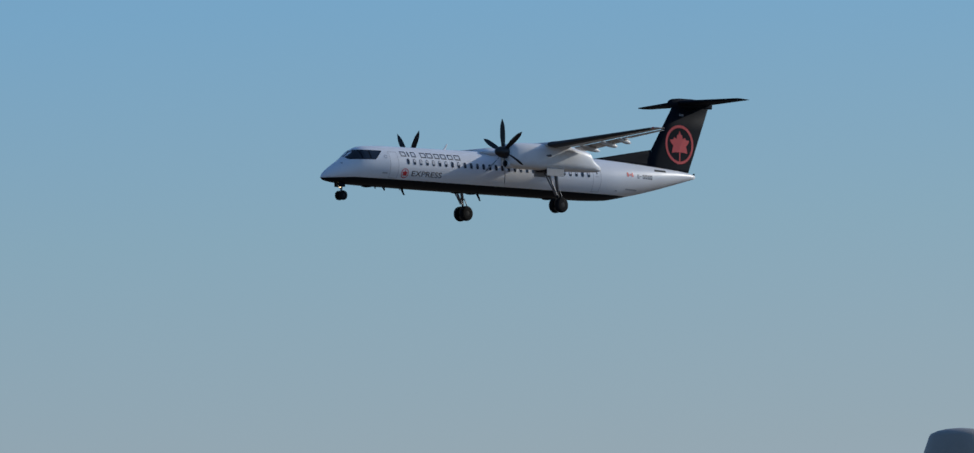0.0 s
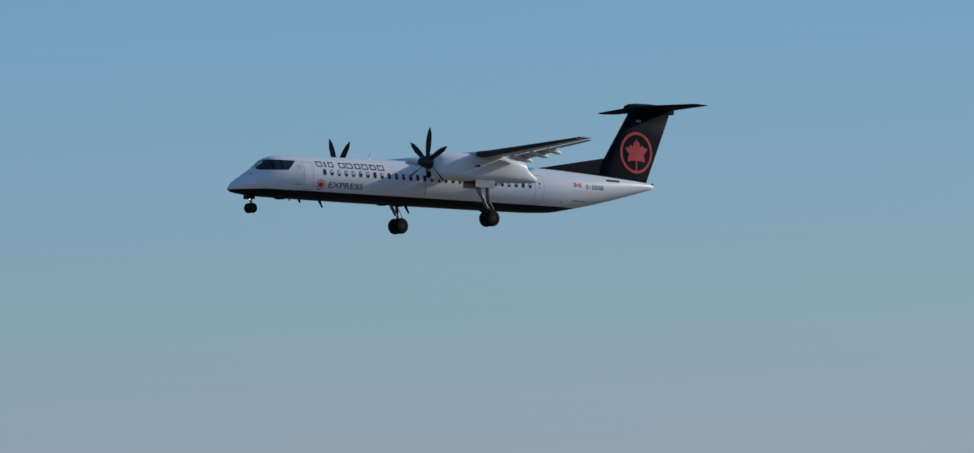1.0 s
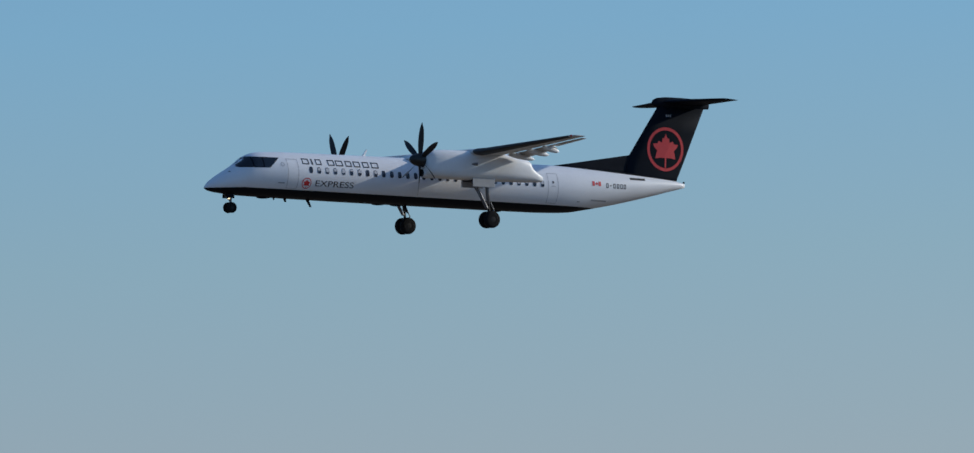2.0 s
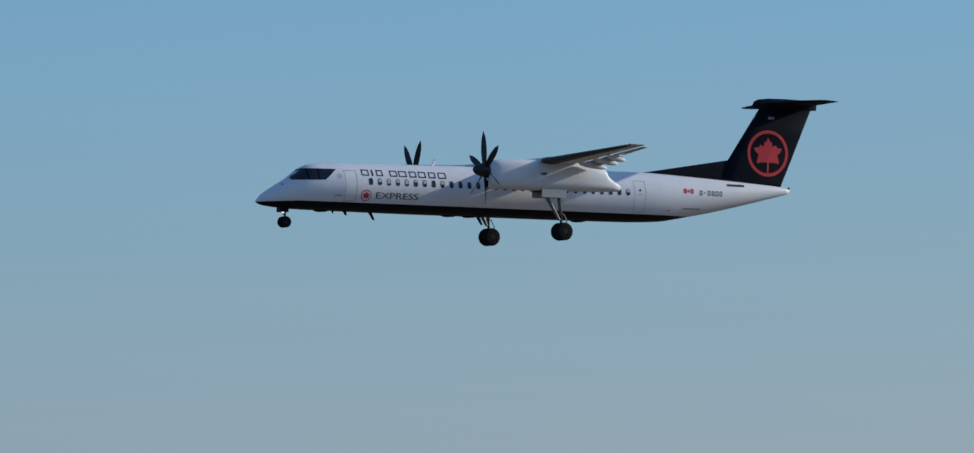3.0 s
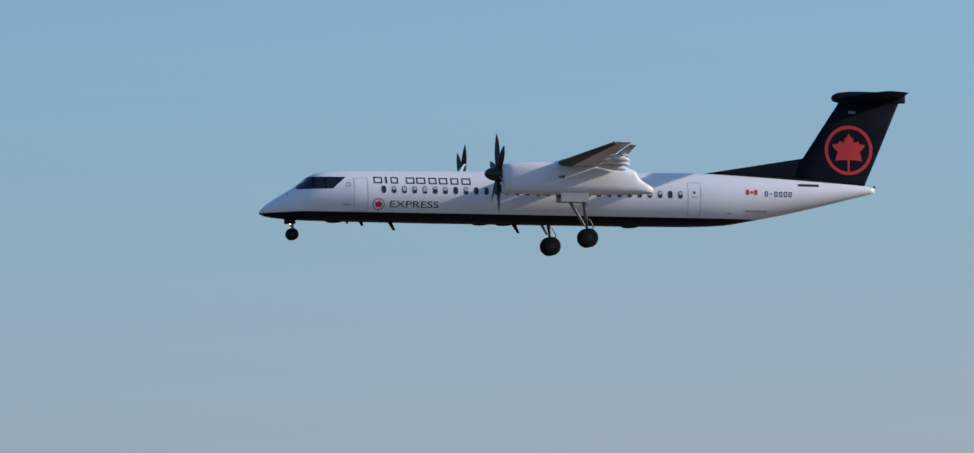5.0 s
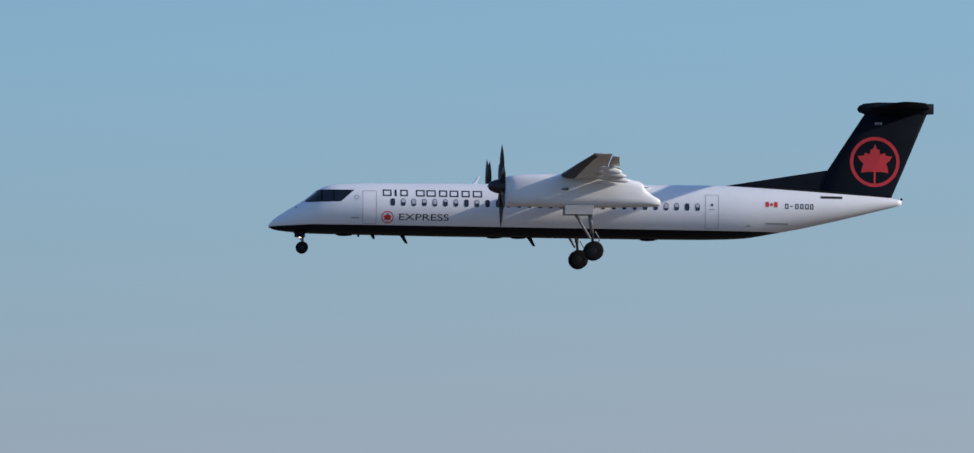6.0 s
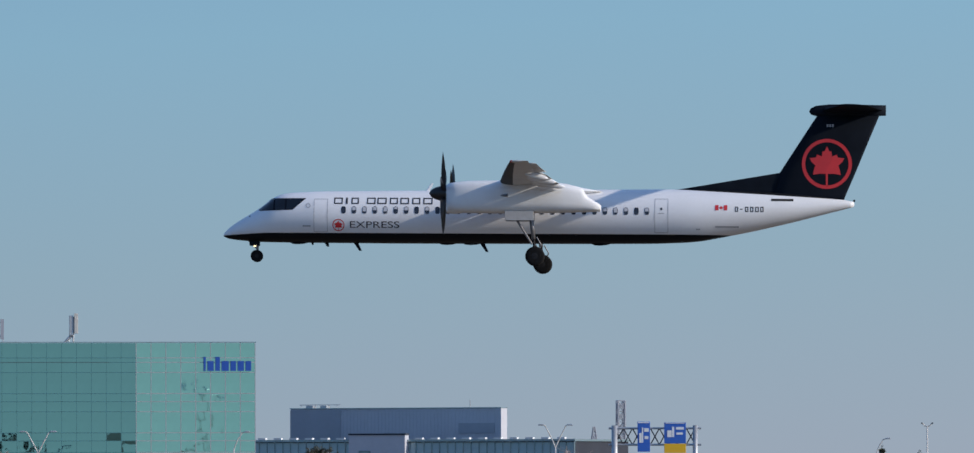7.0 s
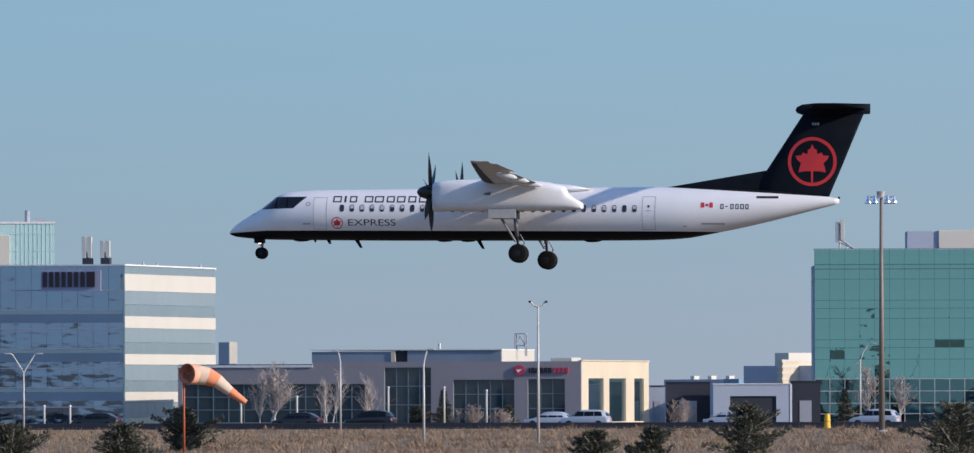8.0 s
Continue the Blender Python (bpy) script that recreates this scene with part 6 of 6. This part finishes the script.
def conifer(az, d, top, width, seed, spiky=False):
    """A pine or spruce: trunk, whorls of limbs and many needle tufts with gaps."""
    rnd = random.Random(seed)
    x, y, _ = spot(az, d)
    ob = tagged(new("conifer"), "dark green spruce with a pointed top" if spiky else "dark green bushy pine tree", "tree", "conifers")
    ob.matrix_basis = pose(x, y, 0, 0, 0, rnd.uniform(0, 360))
    bm = bmesh.new()
    tube_bm(bm, (0, 0, -0.05), (0, 0, top * 0.93), 0.03 * top + 0.03, 0.02, 7)
    V, F = [], []

    def tuft(p, way, s):
        for _ in range(4):
            d1 = (way + Vector((rnd.gauss(0, 0.5), rnd.gauss(0, 0.5), rnd.gauss(0.25, 0.4)))).normalized() * s * rnd.uniform(0.7, 1.3)
            d2 = d1.cross(Vector((rnd.gauss(0, 1), rnd.gauss(0, 1), rnd.gauss(0, 1)))).normalized() * s * 0.14
            b = len(V)
            V.extend([p - d2 * 0.4, p + d1 * 0.5 + d2, p + d1, p + d1 * 0.45 - d2])
            F.append((b, b + 1, b + 2, b + 3))

    # uneven whorls of limbs, each clothed in needles from its middle to its tip
    whorls = max(7, int(top * (4.0 if spiky else 3.6)))
    lobe = [rnd.uniform(0.62, 1.3) for _ in range(7)]
    unit = 0.15 if spiky else 0.17
    for w in range(whorls):
        k = (w + rnd.uniform(0.1, 0.6)) / whorls
        z = top * (0.04 + 0.88 * k)
        count = 8
        turn = rnd.uniform(0, 6.28)
        for c in range(count):
            a = turn + 6.2832 * c / count + rnd.gauss(0, 0.22)
            reach = width / 2 * (1.06 - k) ** (1.0 if spiky else 0.65) * rnd.uniform(0.55, 1.25) * lobe[(int(a / 0.9) + w) % 7] + 0.06
            if not spiky and rnd.random() < 0.2:
                reach *= 0.45
            way = Vector((math.cos(a), math.sin(a), rnd.uniform(-0.12, 0.12) if spiky else rnd.uniform(-0.05, 0.5)))
            foot = Vector((0, 0, z))
            tip = foot + way * reach
            tip.z = min(tip.z + 0.12 * reach, top * 0.97)
            tube_bm(bm, foot, tip, 0.03, 0.012, 4)
            steps = max(3, int(reach / unit * 1.5))
            for i in range(steps):
                f = 0.1 + 0.9 * (i + rnd.random()) / steps
                spread = (0.14 + 0.26 * reach) * (1.2 - f)
                for _ in range(4):
                    off = rnd.uniform(-1, 1)
                    p = foot.lerp(tip, f) + Vector((-math.sin(a), math.cos(a), 0)) * off * spread + Vector((0, 0, rnd.uniform(-0.6, 0.9) * (0.10 + 0.3 * spread)))
                    tuft(p, way + Vector((-math.sin(a), math.cos(a), 0)) * off * 0.8 + Vector((0, 0, 0.35)), rnd.uniform(0.8, 1.35) * unit)
    for i in range(34):
        q = i / 34
        tuft(Vector((rnd.gauss(0, 0.05), rnd.gauss(0, 0.05), top * (0.78 + 0.2 * q))), Vector((rnd.gauss(0, 0.5), rnd.gauss(0, 0.5), 0.8)), unit * (1.3 - 0.6 * q))
    part("trunk", bm, M_BARK, ob)
    put("crown", mesh_from("crown", V, F, M_NEED2 if spiky else M_NEED, False), ob)


PINES = [(16.50, 480, -0.150, 3.8, 0), (15.9, 485, -0.155, 3.2, 0), (15.56, 545, -0.065, 4.6, 0), (13.326, 478, -0.205, 2.7, 0), (13.01, 480, -0.180, 2.9, 0), (12.50, 480, -0.040, 4.9, 0),
         (11.36, 480, -0.055, 4.6, 0), (11.093, 490, -0.05, 5.6, 0), (9.877, 640, 0.062, 3.4, 1), (9.17, 700, 0.127, 5.2, 0), (8.537, 720, 0.126, 3.2, 1), (7.82, 700, 0.225, 5.6, 0), (7.153, 700, 0.06, 3.0, 1)]
FAR_PINES = [
         (10.1, 690, 0.06, 2.2, 1), (4.745, 800, 0.221, 2.0, 1), (4.543, 800, 0.197, 2.2, 1), (6.58, 760, 0.16, 3.6, 1), (5.86, 800, 0.15, 2.6, 1), (14.15, 966, 0.035, 2.4, 1), (14.29, 968, -0.06, 2.6, 0), (13.80, 964, -0.06, 1.8, 0), (11.97, 985, 0.03, 2.4, 1), (10.98, 1000, 0.09, 2.0, 1)]
for i, (az, d, el, w, sp) in enumerate(PINES + FAR_PINES):
    conifer(az, d, 3 + d * math.tan(radians(el)), w * 0.86, 40 + i, bool(sp))

BARES = [(15.075, 962, 0.185, 4.2, 3), (15.16, 964, 0.13, 3.0, 2), (14.778, 962, 0.165, 3.0, 3), (14.551, 962, 0.125, 2.8, 2), (11.83, 1000, 0.179, 4.2, 1), (10.25, 1000, 0.316, 11.0, 3), (10.05, 1003, 0.29, 9.5, 4), (9.763, 1000, 0.23, 8.5, 3), (10.42, 1004, 0.26, 7.0, 2), (8.682, 1000, 0.126, 4.2, 1),
         (11.68, 1002, 0.10, 3.0, 1), (6.36, 1120, 0.21, 5.0, 1), (13.994, 958, -0.05, 3.0, 7), (13.825, 958, -0.068, 2.4, 6), (12.86, 985, -0.02, 3.2, 7), (11.98, 990, -0.04, 3.0, 6), (9.5, 1000, 0.12, 5.0, 8), (10.55, 1000, 0.10, 4.0, 7)]
for i, (az, d, el, w, st) in enumerate(BARES):
    twig_tree(az, d, 3 + d * math.tan(radians(el)), w, 90 + i, M_TWIG if az > 14.3 else M_TWIGB, stems=st)


# ---- dry grass and woodland behind the camera (seen in the glass only) ----
def build_grass():
    rnd = random.Random(5)
    V, F = [], []
    for _ in range(42000):
        d = 470 + 415 * rnd.random() ** 0.85
        az = rnd.uniform(9.0, 17.2)
        x, y, _ = spot(az, d)
        if y > 880:
            continue
        clump = noise.noise(Vector((x * 0.5, y * 0.25, 0))) + 0.6 * noise.noise(Vector((x * 0.06, y * 0.03, 4)))
        h = 0.08 + 0.55 * max(0, clump + 0.15) ** 1.3 + 0.10 * rnd.random() ** 3
        for _ in range(3):
            a = rnd.uniform(0, 6.28)
            px, py = x + rnd.gauss(0, 0.18), y + rnd.gauss(0, 0.2)
            w = rnd.uniform(0.010, 0.028)
            b = len(V)
            V.extend([(px - w * math.cos(a), py - w * math.sin(a), -0.02), (px + w * math.cos(a), py + w * math.sin(a), -0.02), (px + rnd.gauss(0, 0.16), py + rnd.gauss(0, 0.16), h * rnd.uniform(0.55, 1.1))])
            F.append((b, b + 1, b + 2))
    tagged(put("grass", mesh_from("grass", V, F, M_STRAW, False)), "dry straw-coloured winter grass", "grass", kind="stuff")


def build_weeds():
    rnd = random.Random(15)
    V, F = [], []
    for _ in range(520):
        d = 475 + 400 * rnd.random()
        x, y, _ = spot(rnd.uniform(9.0, 17.2), d)
        if noise.noise(Vector((x * 0.09, y * 0.02, 9))) < -0.05:
            continue
        tall, wide = rnd.uniform(0.25, 0.62), rnd.uniform(0.3, 1.1)
        for _ in range(26):
            a, q = rnd.uniform(0, 6.28), rnd.random() ** 0.6 * wide
            px, py, w = x + q * math.cos(a), y + q * math.sin(a), rnd.uniform(0.010, 0.024)
            lean = Vector((rnd.gauss(0, 0.14), rnd.gauss(0, 0.14)))
            b, h = len(V), tall * rnd.uniform(0.5, 1.0) * (1.1 - 0.5 * q / wide)
            V.extend([(px - w, py, -0.02), (px + w, py, -0.02), (px + lean.x + w * 0.6, py + lean.y, h * 0.8), (px + lean.x * 1.6, py + lean.y * 1.6, h)])
            F.extend([(b, b + 1, b + 2), (b, b + 2, b + 3)])
    tagged(put("weeds", mesh_from("weeds", V, F, M_WEED, False)), "clumps of tall brown dead weeds in the grass", "weeds", kind="stuff")


M_WEED = mat("brown_dead_weeds", (0.25, 0.165, 0.105), 0.9, vary=0.5, scale=0.3, fine=1.5)
build_weeds()
M_STRAW = mat("dry_straw", (0.30, 0.21, 0.135), 0.9, vary=0.6, scale=0.22, fine=0.9)
build_grass()


def build_woods():
    rnd = random.Random(8)
    V, F = [], []
    for i in range(420):
        x, y = rnd.uniform(-1500, 700), rnd.uniform(-420, -260)
        if noise.noise(Vector((x * 0.011, 0, 7))) < -0.02:
            continue
        h, w = rnd.uniform(9.0, 22.0) * (0.8 + 0.5 * noise.noise(Vector((x * 0.012, 0, 3)))), rnd.uniform(3, 7)
        for _ in range(46):
            a, q = rnd.uniform(0, 6.28), rnd.random()
            c = Vector((x + w * 0.5 * math.cos(a) * rnd.random(), y + w * 0.5 * math.sin(a) * rnd.random(), h * q))
            s = rnd.uniform(0.5, 1.4)
            b = len(V)
            V.extend([c + Vector((rnd.gauss(0, s), rnd.gauss(0, s), rnd.gauss(0, s * 0.7))) for _ in range(4)])
            F.extend([(b, b + 1, b + 2), (b, b + 2, b + 3)])
    tagged(put("woodland", mesh_from("woodland", V, F, M_BRICKR, False)), "far leafless woodland behind the viewer", "woods", kind="stuff")


build_woods()


# ---- what moves ----
# blade angle that shows at each of these times, in degrees of a sixth of a turn
SPIN = [(0, -8), (0.5, 30), (1.0, 2), (2.5, 28), (3.0, -11), (3.5, 10), (4.0, 30), (4.5, 8), (6.0, 0), (6.5, 0), (7.0, 5), (7.5, 20), (8.0, 10)]


def motions():
    for car, x8, y in CARS:
        walk(car, [(t, pose(x8 + CAR_SPEED * (8 - t), y, 0.004)) for t in (0, 2, 4, 6, 8)])
    walk(AIRLINER, [(i * 0.1, flight(i * 0.1)) for i in range(81)])
    # steady turn of about 50 degrees a frame, meeting the angles above
    total, marks = SPIN[0][1], [(0.0, float(SPIN[0][1]))]
    for (t0, a0), (t1, a1) in zip(SPIN, SPIN[1:]):
        want = total + 50 * FPS * (t1 - t0)
        total = a1 + 60 * round((want - a1) / 60)
        marks.append((t1, float(total)))
    for hub, side, off in zip(PROPELLERS, (-1, 1), (0, 31)):
        rows = []
        for i in range(int(8 * FPS) + 1):
            t = i / FPS
            a = float(np.interp(t, [m[0] for m in marks], [m[1] for m in marks])) + off
            rows.append((t, pose(11.12, side * 4.42, 0.98, a)))
        walk(hub, rows)


motions()
